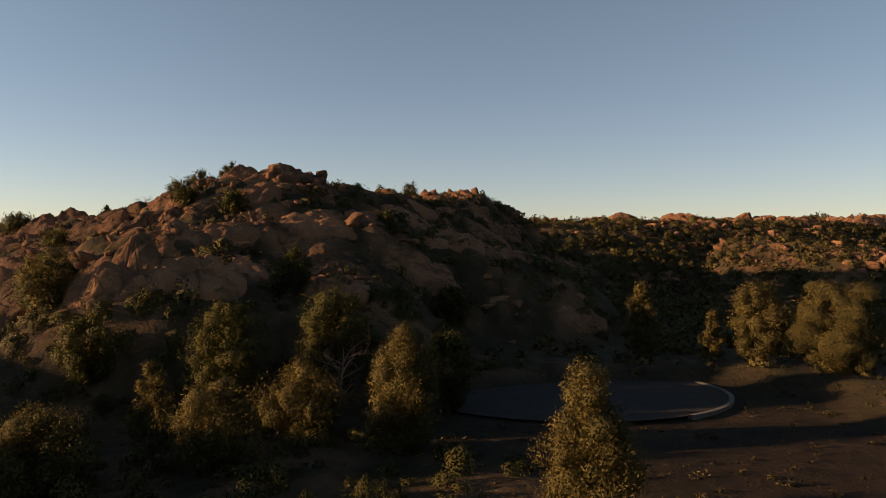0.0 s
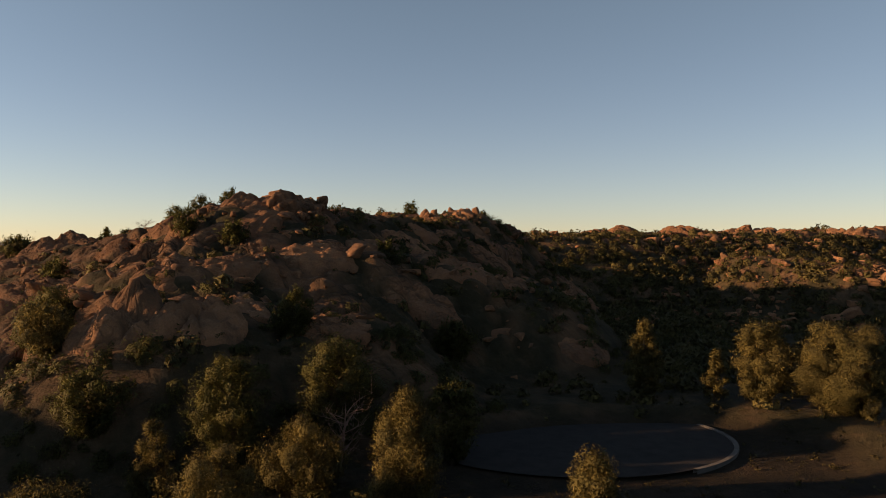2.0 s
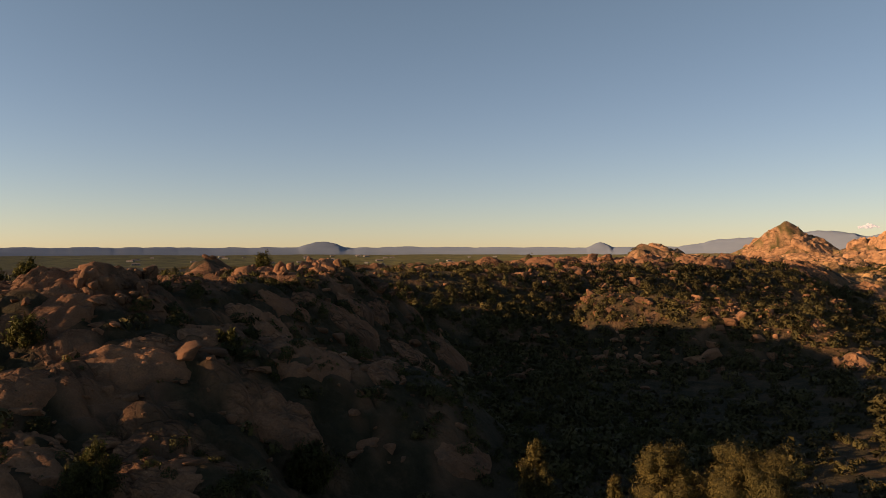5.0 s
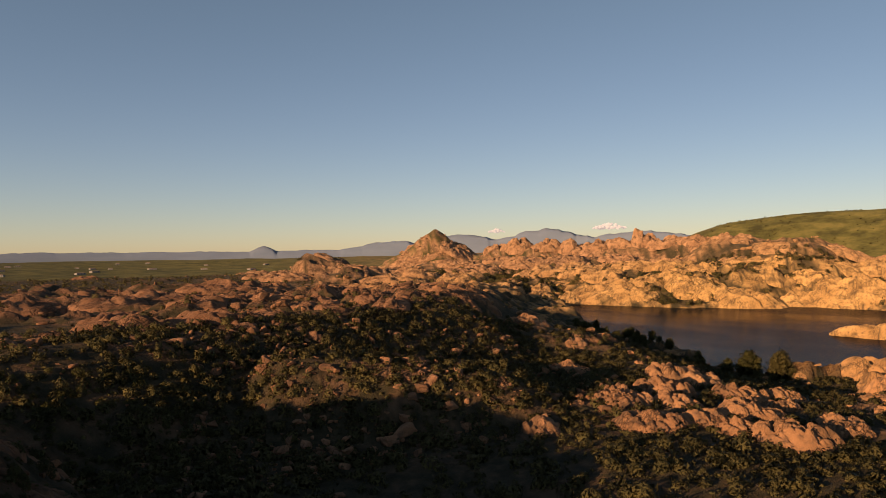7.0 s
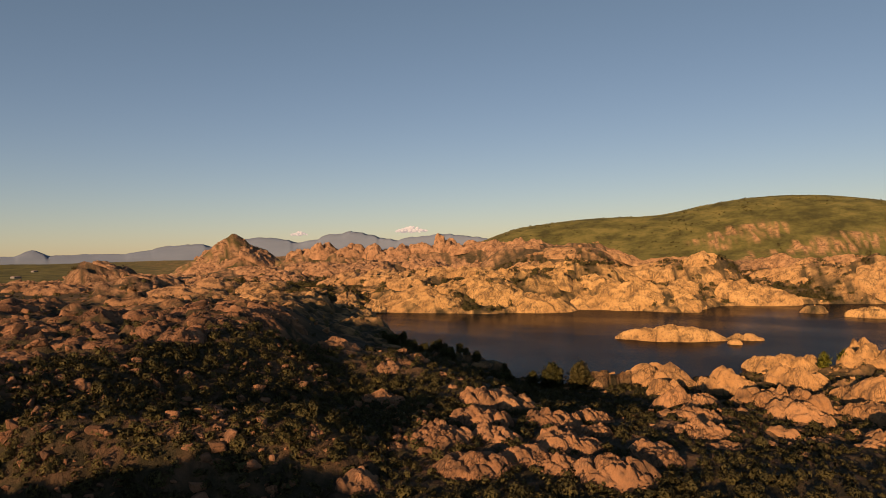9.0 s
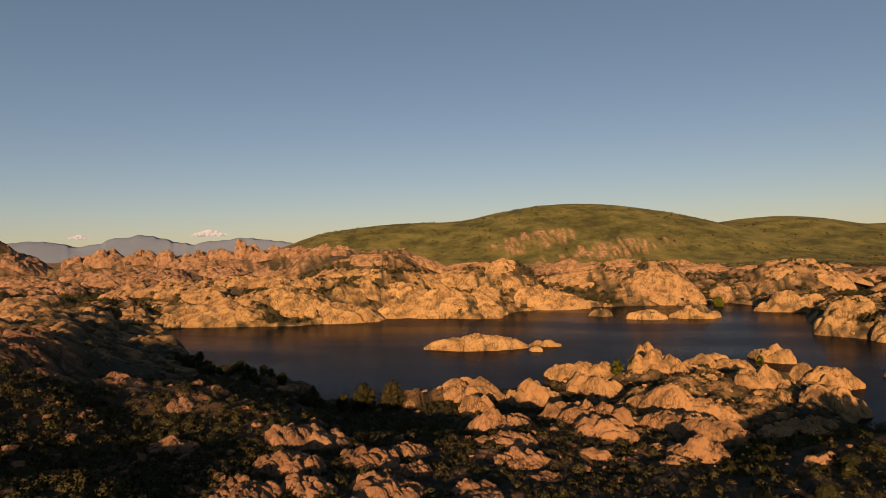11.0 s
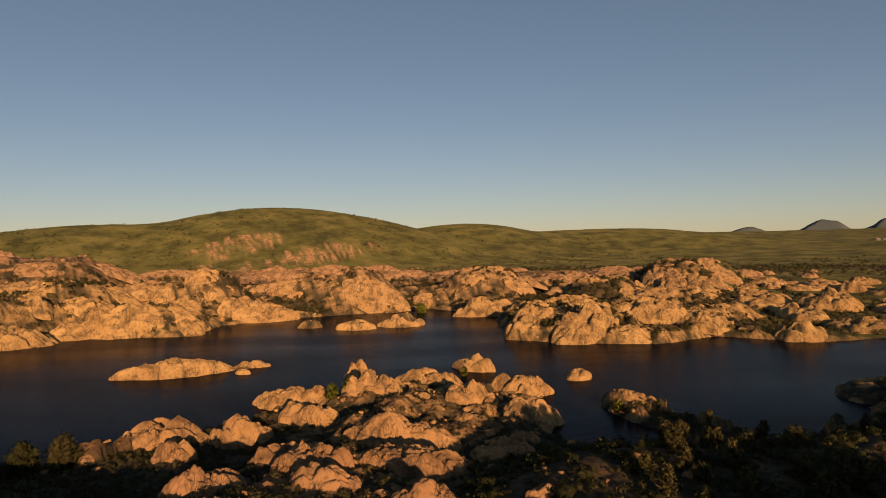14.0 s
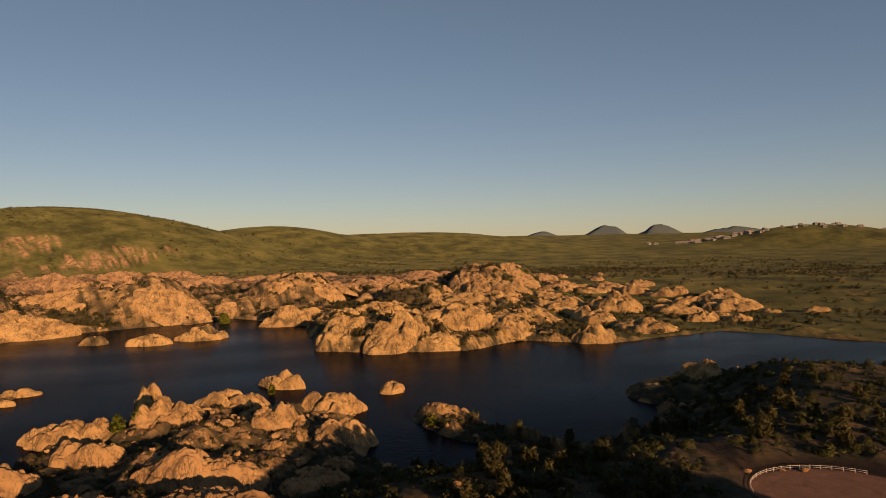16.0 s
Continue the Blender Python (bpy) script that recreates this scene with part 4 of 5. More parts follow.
def dome_field(seed, tries, area, size, gap, keep, high, along, spread, joint, grain, most, label, group, taken=(), joined=""):
    """Domes of several sizes over an area, the larger first, none on another."""
    rng, x, y, h, bare = scatter(seed, tries, *area, keep, LAKE - 1.5)
    ln = np.sort(size[0] * (size[1] / size[0]) ** (rng.uniform(0, 1, len(x)) ** 1.7))[::-1]
    taken = [(q[0], q[1], q[2]) for q in taken]
    made, vs, qs, base = 0, [], [], 0
    for k in range(len(x)):
        if made < most and all((x[k] - a) ** 2 + (y[k] - b) ** 2 > (gap * (ln[k] + c)) ** 2 for a, b, c in taken):
            taken.append((x[k], y[k], ln[k]))
            out = granite_dome(x[k], y[k], ln[k], ln[k] * rng.uniform(0.28, 0.46), along + rng.normal(0, spread), ln[k] * high * rng.uniform(0.6, 1.3), seed * 500 + k, joint * (0.5 + 0.5 * ln[k] / size[1]), grain, label, "" if joined else group)
            made += 1
            if joined:
                vs.append(out[0])
                qs.append(out[1] + base)
                base += len(out[0])
    if joined:
        tagged(new(joined, fast_mesh(joined, np.concatenate(vs), np.concatenate(qs), [M_ROCK])), label, "rock outcrops", kind="stuff")


for k, q in enumerate(DOMES):
    granite_dome(*q, q[2] * 0.19, 2000 + k, 2.3, 0.36, "sunlit pink granite dome split into parallel fins", "outcrops above the lake", 3.0)
for k, q in enumerate(SHORE_ROCKS):
    far_off = q[0] > 560
    granite_dome(*q[:5], q[5] * (0.9 if far_off else 1.45), 3000 + k, 7.0 if far_off else 3.6 if q[2] > 25 else 2.8, 1.7 if far_off else 0.6, "tall jointed tan granite cliff on the far shore" if far_off else "sunlit tan granite dome by the lake", "rocks in the lake" if not far_off else "outcrops on the far shore", 2.2)
for k, (b, d, ln, half, turn, top) in enumerate(((44.2, 1600, 104, 46, 40, 84), (42.2, 1640, 80, 30, 40, 58), (46.6, 1580, 110, 40, 30, 70), (48.6, 1570, 130, 44, 45, 76), (50.6, 1560, 120, 44, 35, 74), (52.4, 1545, 110, 40, 50, 80),
                                                 (54.2, 1520, 70, 30, 40, 88), (56.0, 1500, 120, 46, 35, 76), (58.6, 1480, 140, 50, 30, 74), (61.0, 1450, 130, 50, 40, 70), (36.4, 1660, 150, 60, 45, 66), (39.2, 1660, 130, 50, 40, 52))):
    cx, cy = far(b, d)
    granite_dome(cx, cy, ln, half, turn, max(14, top - float(height_at([cx], [cy])[0])) * 0.8, 4000 + k, 9, 3.2, "distant red granite dome on the skyline", "domes on the skyline", 1.5)

for k, q in enumerate(((-29, 104.5, 11, 4, 20, 2.6), (-23.5, 105.5, 9, 3.5, 50, 2.0), (-33, 103, 9, 3.5, 10, 1.8), (-6, 148, 10, 4, 30, 2.6), (2.5, 152, 11, 4.5, 60, 3.2), (-28, 64.5, 13, 5, 75, 3.6), (-23, 66, 10, 4, 80, 2.6), (-84, 127, 20, 8, 15, 4.0), (-66, 122, 15, 6, 20, 2.6))):
    granite_dome(*q, 5000 + k, 1.6, 0.3, "jointed red-brown granite knob on the rocky hill", "knobs on the rocky hill", 2.0)

dome_field(51, 260, (110, 320, 70, 205), (4, 9), 0.55, lambda r, g, s, x, y: np.clip(r, 0, 1) * (s > 3), 0.17, 56, 14, 1.5, 0.5, 24,
           "small pink granite dome among the brush", "outcrops above the lake", DOMES)
dome_field(52, 1100, (-10, 340, 205, 385), (7, 26), 0.42, lambda r, g, s, x, y: np.clip(r - 0.2, 0, 1) * (s > 3) * (y > 225 - 0.1 * x), 0.15, -20, 22, 2.8, 0.8, 66,
           "weathered orange granite dome on the ridge", "outcrops on the middle ridges")
dome_field(53, 500, (225, 475, -15, 195), (5, 13), 0.5, lambda r, g, s, x, y: np.clip(r, 0, 1) * (s > 0), 0.22, 80, 30, 1.8, 0.5, 85,
           "small tan granite domes on the lake peninsula", "", SHORE_ROCKS, "peninsula_domes")
dome_field(54, 900, (-105, 30, 60, 170), (3.5, 12), 0.36, lambda r, g, s, x, y: np.clip(r, 0, 1) * ((x < -8) | (y > 84)), 0.14, 28, 20, 1.2, 0.36, 110,
           "red-brown granite slabs bedded in the rocky hill", "outcrops on the rocky hill")
dome_field(55, 900, (560, 1000, -300, 640), (24, 64), 0.36, lambda r, g, s, x, y: np.clip(r, 0, 1) * (s > 3) * (s < 170) * (0.35 + 0.65 * step(-60, 60, y)), 0.16, 70, 40, 5, 1.5, 50,
           "jointed tan granite dome along the far shore", "outcrops on the far shore", SHORE_ROCKS)
dome_field(56, 500, (650, 1800, -450, 1100), (40, 130), 0.34, lambda r, g, s, x, y: 0.8 * np.clip(r, 0, 1) * (s > 100), 0.09, 60, 40, 10, 3.2, 70,
           "distant layered granite domes of the dells", "", SHORE_ROCKS, "dell_domes")
dome_field(57, 400, (-150, 1000, 330, 1400), (30, 80), 0.36, lambda r, g, s, x, y: 0.8 * np.clip(r, 0, 1) * (s > 15) * (y > 300 + 0.35 * x), 0.13, -15, 30, 8, 2.6, 50,
           "orange granite domes north of the lake", "", (), "north_domes")
dome_field(58, 500, (640, 1180, -640, -200), (20, 76), 0.40, lambda r, g, s, x, y: 0.75 * (s > 6) * step(0.45, 0.55, fbm(x, y, 90, 191, 3)) * step(-700, -380, y + 0.15 * (x - 640)), 0.17, 30, 40, 6, 2.0, 60,
           "granite domes scattered over the southern grass slope", "", (), "south_domes")

# ---- plants ----
def leaf_quads(rng, centre, size, up=0.0, corners=4, long=0.8):
    """Small leaf sprays turned at random round the centres."""
    n = len(centre)
    a = rng.normal(size=(n, 3))
    a[:, 2] += up
    a /= np.linalg.norm(a, axis=1)[:, None]
    b = np.cross(a, rng.normal(size=(n, 3)))
    b /= np.linalg.norm(b, axis=1)[:, None] + 1e-9
    a, b = a * size[:, None] * long, b * size[:, None] * 0.34 / long
    pts = [centre - a, centre + b * 0.9, centre + a, centre - b] if corners == 4 else [centre - a, centre + b * 1.5, centre + a]
    return np.stack(pts, 1).reshape(-1, 3), np.arange(corners * n).reshape(n, corners)


def leafy(name, co, q, out, mat):
    """A mesh of leaves that shades as the round masses they hang in."""
    me = fast_mesh(name, co, q, [mat])
    nrm = np.repeat(out / (np.linalg.norm(out, axis=1)[:, None] + 1e-9), q.shape[1], 0)
    me.normals_split_custom_set_from_vertices(nrm.tolist())
    return me


def brush(name, seed, n, area, size, leaves, keep, mat, label, flat=0.8, leaf=0.34, dirt=0.3, core=True):
    rng, x, y, h, bare = scatter(seed, n, *area, keep, -1e3, dirt)
    k = len(x)
    s = size[0] + (size[1] - size[0]) * rng.uniform(0, 1, k) ** 2
    d = rng.normal(size=(k, leaves, 3))
    d /= np.linalg.norm(d, axis=2)[:, :, None]
    d *= rng.uniform(0.35, 1.0, (k, leaves, 1)) ** 0.5
    d[:, :, 2] = np.abs(d[:, :, 2]) * flat * 1.6 - 0.1
    d *= (1 + 0.35 * rng.normal(size=(k, leaves, 1)) * 0.6)
    lump = rng.normal(size=(k, 5, 3)) * 0.35
    d += lump[np.arange(k)[:, None], rng.integers(0, 5, (k, leaves))] * (1, 1, 0.5)
    c = np.stack([x, y, h], 1)[:, None, :] + d * s[:, None, None] * 0.5
    co, q = leaf_quads(rng, c.reshape(-1, 3), np.repeat(s * leaf * 0.55, leaves) * rng.uniform(0.6, 1.3, k * leaves), 0, 3)
    out = d.reshape(-1, 3) + 0.18 * rng.normal(size=(k * leaves, 3))
    nrm = np.repeat(out / (np.linalg.norm(out, axis=1)[:, None] + 1e-9), 3, 0)
    if not core:
        me = fast_mesh(name, co, q, [mat])
        me.normals_split_custom_set_from_vertices(nrm.tolist())
        tagged(new(name, me), label, "shrubs", kind="stuff")
        return
    m = len(LUMP)
    ball = LUMP[None] * (1 + 0.28 * rng.normal(size=(k, m, 1)))
    body = np.stack([x, y, h], 1)[:, None, :] + ball * (s[:, None, None] * np.array((0.44, 0.44, 0.5 * flat + 0.1)))
    co = np.concatenate([co, body.reshape(-1, 3)])
    nrm = np.concatenate([nrm, (ball / np.linalg.norm(ball, axis=2)[:, :, None]).reshape(-1, 3)])
    q = np.concatenate([q, (LUMP_TRIS[None] + (np.arange(k) * m)[:, None, None]).reshape(-1, 3) + 3 * k * leaves])
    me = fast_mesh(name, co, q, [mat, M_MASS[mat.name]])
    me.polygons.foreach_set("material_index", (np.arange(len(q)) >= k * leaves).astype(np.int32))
    me.normals_split_custom_set_from_vertices(nrm.tolist())
    tagged(new(name, me), label, "shrubs", kind="stuff")


def lump_mesh():
    """A low dome with its skirt under the ground."""
    ring = [(math.cos(a * math.pi / 3.5), math.sin(a * math.pi / 3.5)) for a in range(7)]
    co = [(c, n, -0.2) for c, n in ring] + [(0.85 * c, 0.85 * n, 0.6) for c, n in ring] + [(0, 0, 1.05)]
    t = []
    for a in range(7):
        b = (a + 1) % 7
        t += [(a, b, 7 + b), (a, 7 + b, 7 + a), (7 + a, 7 + b, 14)]
    return np.array(co), np.array(t)


LUMP, LUMP_TRIS = lump_mesh()


def ball_mesh(n):
    bm = bmesh.new()
    bmesh.ops.create_icosphere(bm, subdivisions=n, radius=1)
    out = np.array([v.co[:] for v in bm.verts]), np.array([[v.index for v in f.verts] for f in bm.faces])
    bm.free()
    return out


BALLS = {False: ball_mesh(1), True: ball_mesh(2)}


brush("hill_brush", 21, 6000, (-100, 60, 46, 215), (0.6, 2.6), 44, lambda r, g, s, x, y: 0.34 - 0.2 * np.clip(r, 0, 1), M_BRUSH, "olive desert shrubs and scrub oak on the rocky hill", 0.8, 0.24)
brush("flank_brush", 31, 2600, (-20, 62, 86, 205), (0.9, 3.0), 34, lambda r, g, s, x, y: 0.5 * (y > 92 - 0.3 * x), M_OAK, "dark scrub oak over the shaded flank of the hill", 0.8, 0.24)
brush("foot_brush", 22, 1100, (-52, 5, 34, 78), (0.9, 2.3), 90, lambda r, g, s, x, y: 0.62 - 0.3 * np.clip(r, 0, 1), M_OAK, "dense dark scrub oak at the foot of the hill", 0.8, 0.13)
# tufts added so that their small shadows darken the smooth yard
brush("yard_tufts", 30, 2600, (-20, 75, 26, 74), (0.25, 0.75), 22, lambda r, g, s, x, y: 0.75 * (((x - 11) / 15) ** 2 + ((y - 63) / 12) ** 2 > 1), M_BRUSH, "low dry grass tufts added to shade the yard", 0.7, 0.4, 2.0, False)
brush("valley_brush", 23, 9500, (25, 340, 75, 315), (1.0, 4.2), 20, lambda r, g, s, x, y: (0.86 - 0.72 * np.clip(r, 0, 1)) * off_domes(x, y) * np.where((x > 170) & (y < 150), 0.7, 1), M_BRUSH, "dark olive brush and junipers filling the valley")
brush("ridge_front_brush", 32, 3600, (45, 200, 158, 240), (0.9, 3.6), 20, lambda r, g, s, x, y: 0.8 - 0.3 * np.clip(r, 0, 1), M_BRUSH, "olive brush among boulders on the ridge front")
brush("peninsula_brush", 24, 7500, (120, 470, -60, 200), (0.9, 3.4), 24, lambda r, g, s, x, y: (0.8 - 0.50 * np.clip(r, 0, 1)) * (s > 0.5) * off_domes(x, y), M_BRUSH, "olive brush between the peninsula rocks")
brush("bank_brush", 25, 7500, (150, 470, -420, 60), (1.4, 5.8), 32, lambda r, g, s, x, y: 0.6 * (s > 0.5) * ((y < -10) | (x < 320)), M_OAK, "dark trees and brush on the shaded lake bank")
brush("far_brush", 26, 22000, (560, 1300, -500, 1000), (3.5, 10.0), 5, lambda r, g, s, x, y: (0.26 + 0.3 * step(40, -120, y) + 0.74 * np.clip(step(0.46, 0.36, fbm(x, y, 60, 181, 3)) + 1 - r, 0, 1)) * (s > 3) * (1 - 0.85 * g) * (np.hypot(x, y) < 1250), M_BRUSH, "green shrubs scattered over the far dells", 0.8, 0.5)
brush("green_hill_brush", 29, 6500, (1400, 2700, -800, 1300), (3.0, 8.0), 3, lambda r, g, s, x, y: 0.75 * g * step(0.42, 0.6, fbm(x, y, 120, 151, 3)), M_BRUSH, "dark bushes dotted over the far green hill", 0.7, 0.6)
brush("slope_brush", 27, 12500, (350, 1900, -1500, -250), (3.5, 9.0), 6, lambda r, g, s, x, y: (0.15 + 0.75 * step(0.5, 0.6, fbm(x, y, 150, 131, 3))) * (s > 10) * g, M_BRUSH, "dark brush patches on the grassy slopes beyond the lake", 0.7, 0.5)
brush("north_brush", 28, 6000, (-200, 700, 300, 1400), (2.5, 7.0), 6, lambda r, g, s, x, y: (0.5 - 0.32 * np.clip(r, 0, 1)) * (s > 5), M_BRUSH, "dark green shrubs among the northern boulders", 0.8, 0.5)


def tube(bm, pts, r0, r1, sides=7):
    """A tapered limb along its points."""
    rings = []
    for k, p in enumerate(pts):
        d = (pts[min(k + 1, len(pts) - 1)] - pts[max(k - 1, 0)]).normalized()
        a = d.orthogonal().normalized()
        b = d.cross(a)
        r = r0 + (r1 - r0) * k / (len(pts) - 1)
        rings.append([bm.verts.new(p + r * (a * math.cos(2 * math.pi * j / sides) + b * math.sin(2 * math.pi * j / sides))) for j in range(sides)])
    for u, v in zip(rings, rings[1:]):
        for j in range(sides):
            f = bm.faces.new((u[j], u[(j + 1) % sides], v[(j + 1) % sides], v[j]))
            f.smooth = True
    bm.faces.new(rings[-1])
    bm.faces.new(rings[0][::-1])


def limb(rnd, a, b, sag, n=5):
    off = Vector((rnd.uniform(-1, 1), rnd.uniform(-1, 1), rnd.uniform(-1, 1))) * sag
    return [a.lerp(b, t / n) + off * math.sin(math.pi * t / n) for t in range(n + 1)]


PROFILE = {"cone": lambda t: 1.12 * (1 - t) ** 0.7 * min(1, 0.62 + t * 3), "round": lambda t: math.sin(math.pi * (0.12 + 0.88 * t)) ** 0.6,
           "oak": lambda t: math.sin(math.pi * (0.05 + 0.85 * t)) ** 0.8, "pillar": lambda t: (0.55 + 0.45 * math.sin(math.pi * t)) * (1 - t ** 4)}


def tree(name, x, y, z, high, wide, form, mat, seed, leaves, label, bare=0.12, leaf=0.2):
    """A tree: a tapered trunk with limbs, and a crown of leaf clumps with gaps."""
    rnd, rng = random.Random(seed), np.random.default_rng(seed)
    ob = tagged(new(name), label, "tree")
    ob.matrix_basis = pose(x, y, z)
    bm = bmesh.new()
    top = Vector((rnd.uniform(-0.06, 0.06) * high, rnd.uniform(-0.06, 0.06) * high, high * 0.86))
    tube(bm, limb(rnd, Vector((0, 0, -0.4)), top, 0.05 * high, 7), 0.028 * high + 0.05, 0.015, 9)
    clumps = []
    n = max(14, int(26 * wide * high / 30))
    for k in range(n):
        t = (k + rnd.random()) / n
        turn = k * 2.4 + rnd.uniform(-0.5, 0.5)
        r = wide / 2 * PROFILE[form](t) * rnd.uniform(0.62, 1.08)
        zc = high * (bare + (0.92 - bare) * t)
        end = Vector((r * math.cos(turn), r * math.sin(turn), zc))
        root = Vector((0, 0, max(0.15 * high * bare, zc - r * rnd.uniform(0.5, 0.9))))
        tube(bm, limb(rnd, root, end, 0.08 * r, 4), 0.008 * high, 0.004, 5 if leaves > 3000 else 3)
        for j in range(3):
            f = (0.95, 0.72, 0.42)[j]
            clumps.append((root.lerp(end, f) + Vector((rnd.gauss(0, 0.12), rnd.gauss(0, 0.12), rnd.gauss(0, 0.12))) * wide * 0.3, (0.085 + 0.085 * rnd.random()) * wide * (0.8 + 0.4 * PROFILE[form](t))))
    part("trunk", bm, M_BARK, ob)
    per = max(4, leaves // len(clumps))
    c = np.repeat(np.array([q[0][:] for q in clumps]), per, 0)
    s = np.repeat(np.array([q[1] for q in clumps]), per)
    d = rng.normal(size=c.shape)
    d /= np.linalg.norm(d, axis=1)[:, None]
    c = c + d * (s * rng.uniform(0.15, 1.0, len(s)) ** 0.7)[:, None] * (1.2, 1.2, 1.4)
    c[:, 2] = np.maximum(c[:, 2], 0.15)
    co, q = leaf_quads(rng, c, leaf * rng.uniform(0.55, 1.3, len(c)), 0.8, 3, 1.15)
    mid = np.array([q[0][:] for q in clumps[1::3]])[:, None, :]
    rad = np.array([q[1] for q in clumps[1::3]])[:, None, None] * 0.8
    BALL, BALL_TRIS = BALLS[leaves > 3000]
    lumps = mid + BALL[None] * rad * (1 + 0.26 * rng.normal(size=(len(mid), len(BALL), 1)))
    lumps[:, :, 2] = np.maximum(lumps[:, :, 2], 0.1)
    lq = (BALL_TRIS[None] + (np.arange(len(mid)) * len(BALL))[:, None, None]).reshape(-1, 3)
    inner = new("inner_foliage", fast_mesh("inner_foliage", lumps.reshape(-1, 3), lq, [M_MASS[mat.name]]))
    inner.parent = ob
    crown = new("crown", leafy("crown", co, q, d + 0.5 * (c - (0, 0, high * 0.45)) / wide + 0.28 * rng.normal(size=c.shape), mat))
    crown.parent = ob
    return ob


def dead_tree(x, y, z, high, wide, seed, label):
    rnd = random.Random(seed)
    ob = tagged(new("dead_tree"), label, "dead tree")
    ob.matrix_basis = pose(x, y, z)
    trunk, twigs = bmesh.new(), bmesh.new()
    tube(trunk, limb(rnd, Vector((0, 0, -0.3)), Vector((0.1 * wide, 0, high * 0.8)), 0.05 * high, 6), 0.022 * high, 0.01, 7)
    for k in range(26):
        t = rnd.uniform(0.15, 0.8)
        a = Vector((0.1 * wide * t, 0, high * 0.8 * t))
        turn, r = k * 2.4, wide / 2 * rnd.uniform(0.4, 1.0)
        b = a + Vector((r * math.cos(turn), r * math.sin(turn), high * rnd.uniform(0.1, 0.32)))
        tube(twigs, limb(rnd, a, b, 0.12 * r), 0.007 * high, 0.004, 5)
        for j in range(7):
            f = rnd.uniform(0.35, 1.0)
            p = a.lerp(b, f)
            e = p + Vector((rnd.gauss(0, 1), rnd.gauss(0, 1), rnd.gauss(0.7, 0.7))) * wide * 0.11
            tube(twigs, limb(rnd, p, e, 0.05), 0.014, 0.006, 4)
    part("trunk", trunk, M_DEAD, ob)
    part("branch", twigs, M_DEAD, ob)
    return ob


def ground_z(x, y):
    return float(height_at([x], [y])[0])


OAK = "leafy scrub oak at the foot of the rocks"
for k, (nm, x, y, hi, wi, form, mat, n, lab) in enumerate((
        ("juniper_tree", 6.8, 32.3, 6.9, 5.4, "cone", M_JUNIPER, 52000, "tall cone-shaped juniper beside the dirt yard"),
        ("juniper_tree", -2.5, 45.0, 7.3, 5.4, "pillar", M_JUNIPER, 42000, "tall ragged juniper with pale trunk by the yard"),
        ("juniper_bush", -9.8, 49.0, 4.0, 6.0, "round", M_JUNIPER, 30000, "broad round juniper bush below the dead tree"),
        ("oak_tree", -8.6, 56.5, 9.2, 6.8, "oak", M_OAK, 30000, OAK),
        ("juniper_bush", -13.6, 41.5, 4.1, 5.8, "oak", M_JUNIPER, 28000, "twiggy grey-green juniper bush in the shade"),
        ("juniper_tree", -20.0, 48.0, 4.7, 3.4, "pillar", M_JUNIPER, 10124, "slender dark juniper in the shade"),
        ("juniper_bush", -21.6, 37.5, 3.6, 6.0, "round", M_JUNIPER, 22000, "broad feathery juniper bush in the shade"),
        ("oak_tree", -15.8, 51.5, 8.8, 5.4, "oak", M_OAK, 26000, OAK),
        ("oak_tree", -41.0, 74.0, 6.0, 9.5, "round", M_OAK, 14624, "broad dark scrub oak below the granite slabs"),
        ("juniper_tree", 21.3, 75.0, 8.4, 4.6, "cone", M_JUNIPER, 10124, "small conical juniper standing behind the terrace"),
        ("juniper_tree", 32.0, 71.0, 8.8, 6.0, "oak", M_JUNIPER, 12374, "olive juniper at the edge of the valley"),
        ("juniper_tree", 38.3, 68.0, 8.8, 9.0, "oak", M_JUNIPER, 22000, "wide olive juniper at the edge of the valley"),
        ("juniper_tree", 28.0, 72.5, 5.8, 2.8, "cone", M_JUNIPER, 5624, "small young juniper behind the terrace"),
        ("oak_tree", 0.5, 55.5, 7.0, 4.4, "oak", M_OAK, 10124, OAK),
        ("oak_tree", 1.0, 82.0, 5.0, 5.0, "oak", M_OAK, 7200, "small scrub oak on the shaded slope"),
        ("oak_tree", -14.5, 68.5, 4.6, 4.4, "round", M_OAK, 7200, "small yellow-green scrub oak on the shaded slope"),
        ("juniper_bush", -34.0, 60.0, 5.0, 4.5, "oak", M_JUNIPER, 8100, "dark juniper bush at the foot of the hill"),
        ("oak_tree", -27.0, 53.0, 5.4, 5.0, "oak", M_OAK, 9000, OAK))):
    tree(nm, x, y, ground_z(x, y) - 0.1, hi - ground_z(x, y) if k < 8 else hi, wi, form, mat, 100 + k, n, lab, leaf=0.085 if k < 8 else 0.13 if y < 76 else 0.19)
dead_tree(-7.9, 52.0, ground_z(-7.9, 52.0), 6.6, 5.2, 5, "bare pinkish dead tree behind the juniper bush")

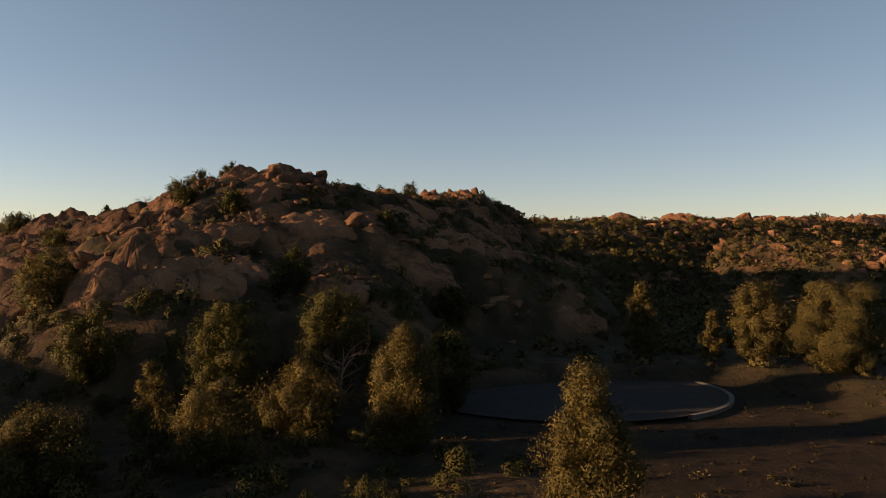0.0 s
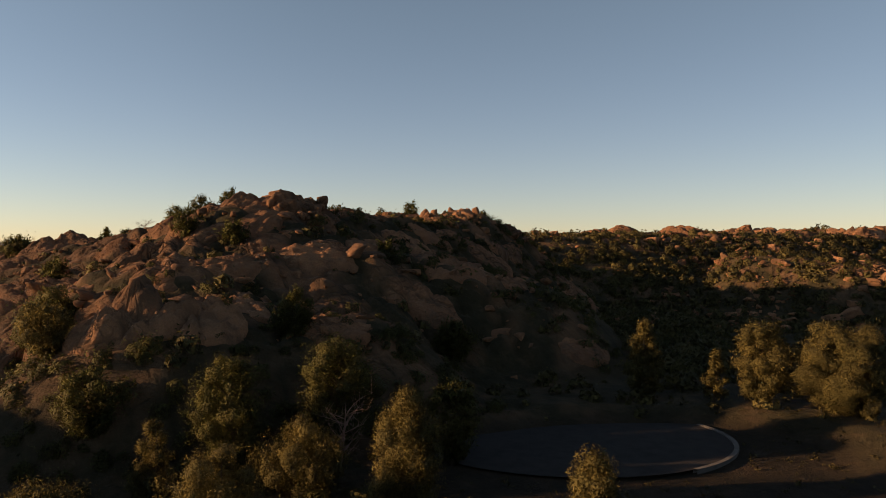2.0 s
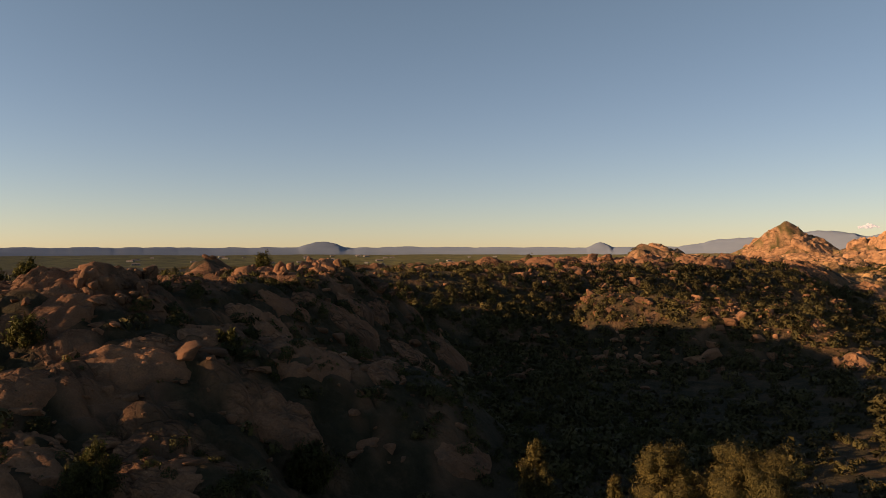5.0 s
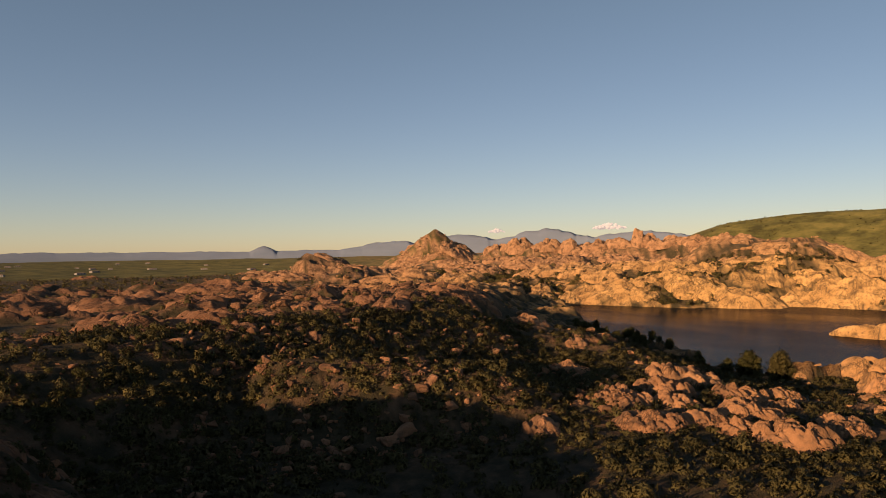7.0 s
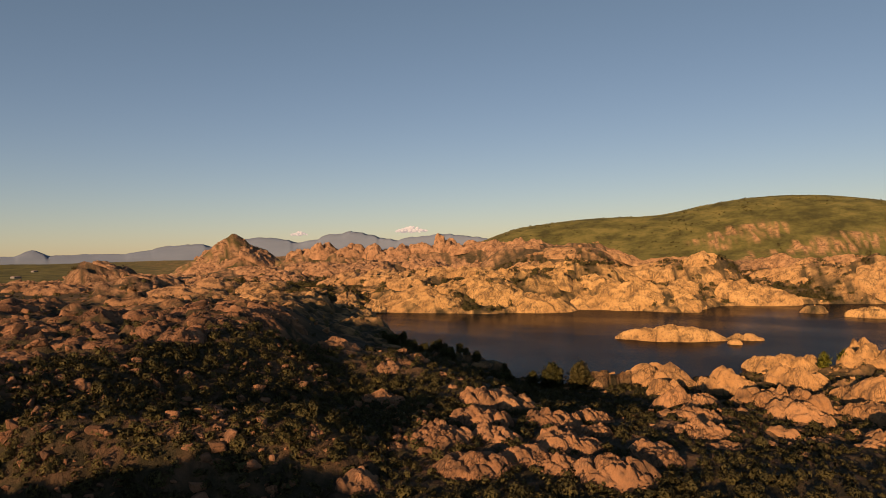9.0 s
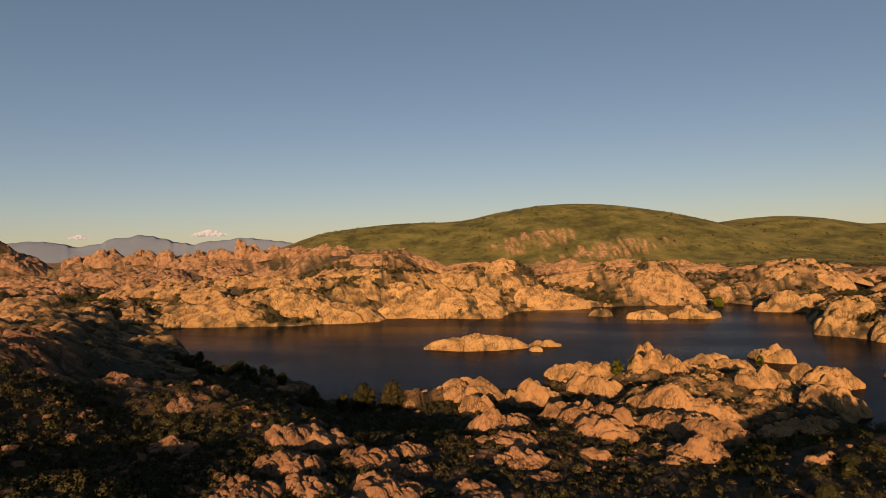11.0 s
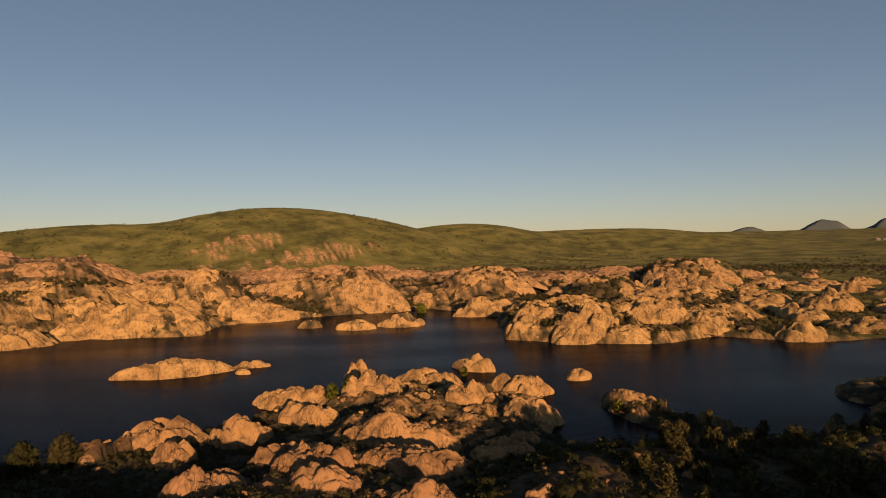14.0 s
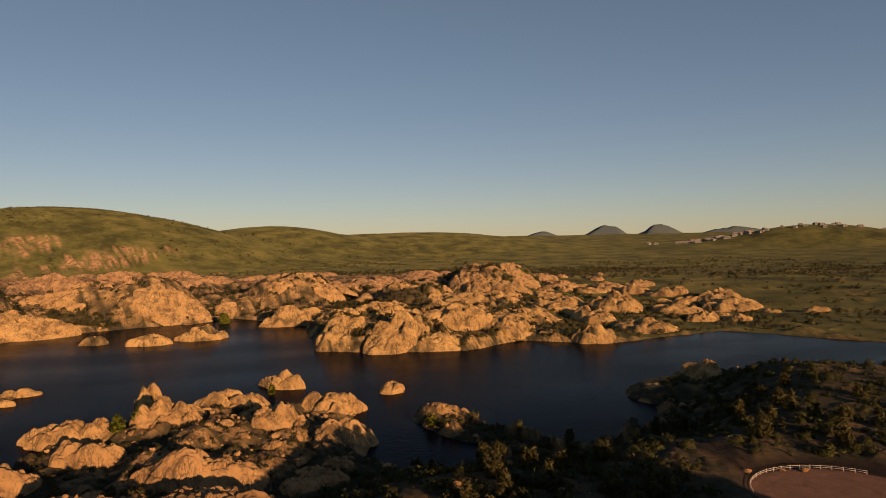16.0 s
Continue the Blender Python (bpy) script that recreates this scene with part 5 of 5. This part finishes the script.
for k, (x, y, hi, wi, form) in enumerate(((-61, 127, 4.6, 2.4, "pillar"), (-56, 124, 3.4, 2.6, "oak"), (-43, 113, 4.2, 4.4, "oak"), (-38, 110, 5.0, 5.0, "round"), (-33, 108, 3.6, 3.4, "oak"),
                                         (-23.5, 106, 2.4, 1.7, "oak"), (-13, 149, 3.0, 4.0, "round"), (-7, 149, 4.2, 3.6, "oak"), (9, 157, 3.4, 4.4, "round"), (-74, 122, 4.0, 6.0, "round"),
                                         (-27, 90, 3.4, 3.8, "oak"), (-34, 92, 3.8, 4.2, "oak"), (-8, 96, 3.0, 3.4, "round"), (-51, 92, 4.0, 4.4, "oak"))):
    tree("oak_tree", x, y, ground_z(x, y) - 0.15, hi, wi, form, M_OAK, 200 + k, 1500, "small dark scrub oak rooted among hilltop granite", 0.2, 0.26)
dead_tree(-51, 119, ground_z(-51, 119), 4.4, 3.2, 6, "bare grey dead snag on the hill crest")

# taller trees by the water and on the bank
lake_trees = [(316, 206, 13, 12, M_OAK, "dark round tree at the lake corner"), (325, 196, 13, 12, M_JUNIPER, "olive round tree at the lake corner"),
              (404, 104, 8, 6, M_WILLOW, "yellow-green willow between granite rocks"), (412, 96, 6, 7, M_WILLOW, "small bright willow between granite rocks"),
              (488, 30, 6, 4, M_WILLOW, "bright willow on the rocky islet"), (380, -32, 6, 5, M_WILLOW, "bright willow on the shaded point"),
              (905, 40, 12, 14, M_WILLOW, "green willows in the far inlet")]
for k, (x, y, hi, wi, mat, lab) in enumerate(lake_trees):
    tree("willow_tree" if mat is M_WILLOW else "shore_tree", x, y, max(ground_z(x, y), LAKE) - 0.2, hi, wi, "round", mat, 300 + k, 1400, lab, 0.1, 0.7)
rnd = random.Random(5)
for k in range(60):
    x, y = (rnd.uniform(215, 330), rnd.uniform(-190, -5)) if k > 16 else (rnd.uniform(205, 250), rnd.uniform(-50, 14))
    if math.hypot(x - 206, y + 80) > 27 and math.hypot(x - 250, y + 75) > 18:
        tree("juniper_tree", x, y, ground_z(x, y) - 0.2, rnd.uniform(4, 9), rnd.uniform(4, 7), rnd.choice(("round", "oak", "cone")), M_JUNIPER, 400 + k, 700, "dark juniper on the wooded lake bank", 0.1, 0.6)
for k in range(34):
    t = rnd.random()
    x, y = 318 + 110 * t + rnd.uniform(-22, 2), 212 + 175 * t + rnd.uniform(-6, 12)
    tree("juniper_tree", x, y, ground_z(x, y) - 0.2, rnd.uniform(5, 9), rnd.uniform(5, 8), rnd.choice(("round", "oak")), M_OAK, 600 + k, 700, "dark leafy tree on the shaded lake shore", 0.1, 0.6)
# unseen junipers, added to throw long shadows over the yard
for k, (x, y) in enumerate(((-35, 20), (-62, 47))):
    tree("juniper_tree", x, y, ground_z(x, y) - 0.1, 6 + 0.5 * (k % 5), 5 + 0.6 * (k % 3), ("oak", "round", "cone")[k % 3], M_JUNIPER, 500 + k, 2500, "unseen juniper added west of the yard for its shadow", 0.12, 0.3)

# ---- built things ----
def terrace(cx, cy, rx, ry):
    ob = tagged(new("terrace"), "round dark paved terrace with pale concrete retaining wall", "terrace")
    ob.matrix_basis = pose(cx, cy, 0)
    n = 96
    bm = bmesh.new()
    rings = []
    for k, (s, z) in enumerate(((1.0, -3.0), (1.0, -0.7), (0.972, -0.7), (0.972, -1.4))):
        rings.append([bm.verts.new((rx * s * math.cos(2 * math.pi * j / n), ry * s * math.sin(2 * math.pi * j / n), z)) for j in range(n)])
    for a, b in zip(rings, rings[1:]):
        for j in range(n):
            if j < 6 or j > 80:
                bm.faces.new((a[j], a[(j + 1) % n], b[(j + 1) % n], b[j]))
    bmesh.ops.delete(bm, geom=[v for v in bm.verts if not v.link_faces], context="VERTS")
    part("retaining_wall", bm, M_CONCRETE, ob, "pale weathered concrete wall")
    bm = bmesh.new()
    bmesh.ops.create_circle(bm, cap_ends=True, segments=n, radius=1, matrix=Matrix.LocRotScale((0, 0, -0.8), None, (rx * 0.975, ry * 0.975, 1)))
    part("paving", bm, M_PAVE, ob, "dark gravel paving")
    return ob


terrace(11, 63, 14.5, 11.5)


def fence(cx, cy, r, a0, a1, n):
    ob = tagged(new("fence"), "low pale post-and-rail fence round a pink dirt lot", "fence")
    ob.matrix_basis = pose(cx, cy, -1.0)
    spots = [Vector((r * math.cos(radians(a0 + (a1 - a0) * k / n)), r * math.sin(radians(a0 + (a1 - a0) * k / n)), 0)) for k in range(n + 1)]
    for p in spots:
        bm = bmesh.new()
        bmesh.ops.create_cone(bm, cap_ends=True, segments=8, radius1=0.11, radius2=0.10, depth=1.7, matrix=Matrix.Translation(p + Vector((0, 0, 0.35))))
        part("post", bm, M_FENCE, ob)
    for p, q in zip(spots, spots[1:]):
        for z in (0.55, 1.05):
            bm = bmesh.new()
            tube(bm, [p + Vector((0, 0, z)), p.lerp(q, 0.5) + Vector((0, 0, z - 0.02)), q + Vector((0, 0, z))], 0.07, 0.07, 6)
            part("rail", bm, M_FENCE, ob)
    return ob


fence(203, -84, 22.5, 62, -62, 17)
for x, y, s in ((226.5, -74, 1.3), (222, -90.5, 1.1), (224.5, -85, 0.7)):
    ob = new("boulder", SOLO[int(x) % 14])
    ob.matrix_basis = Matrix.LocRotScale((x, y, -1.0 + 0.5 * s), Euler((0.1, 0, x)), (s * 1.2, s, s * 0.75))
    tagged(ob, "pale granite boulder lying along the lot fence", "boulder", "boulders along the fence")
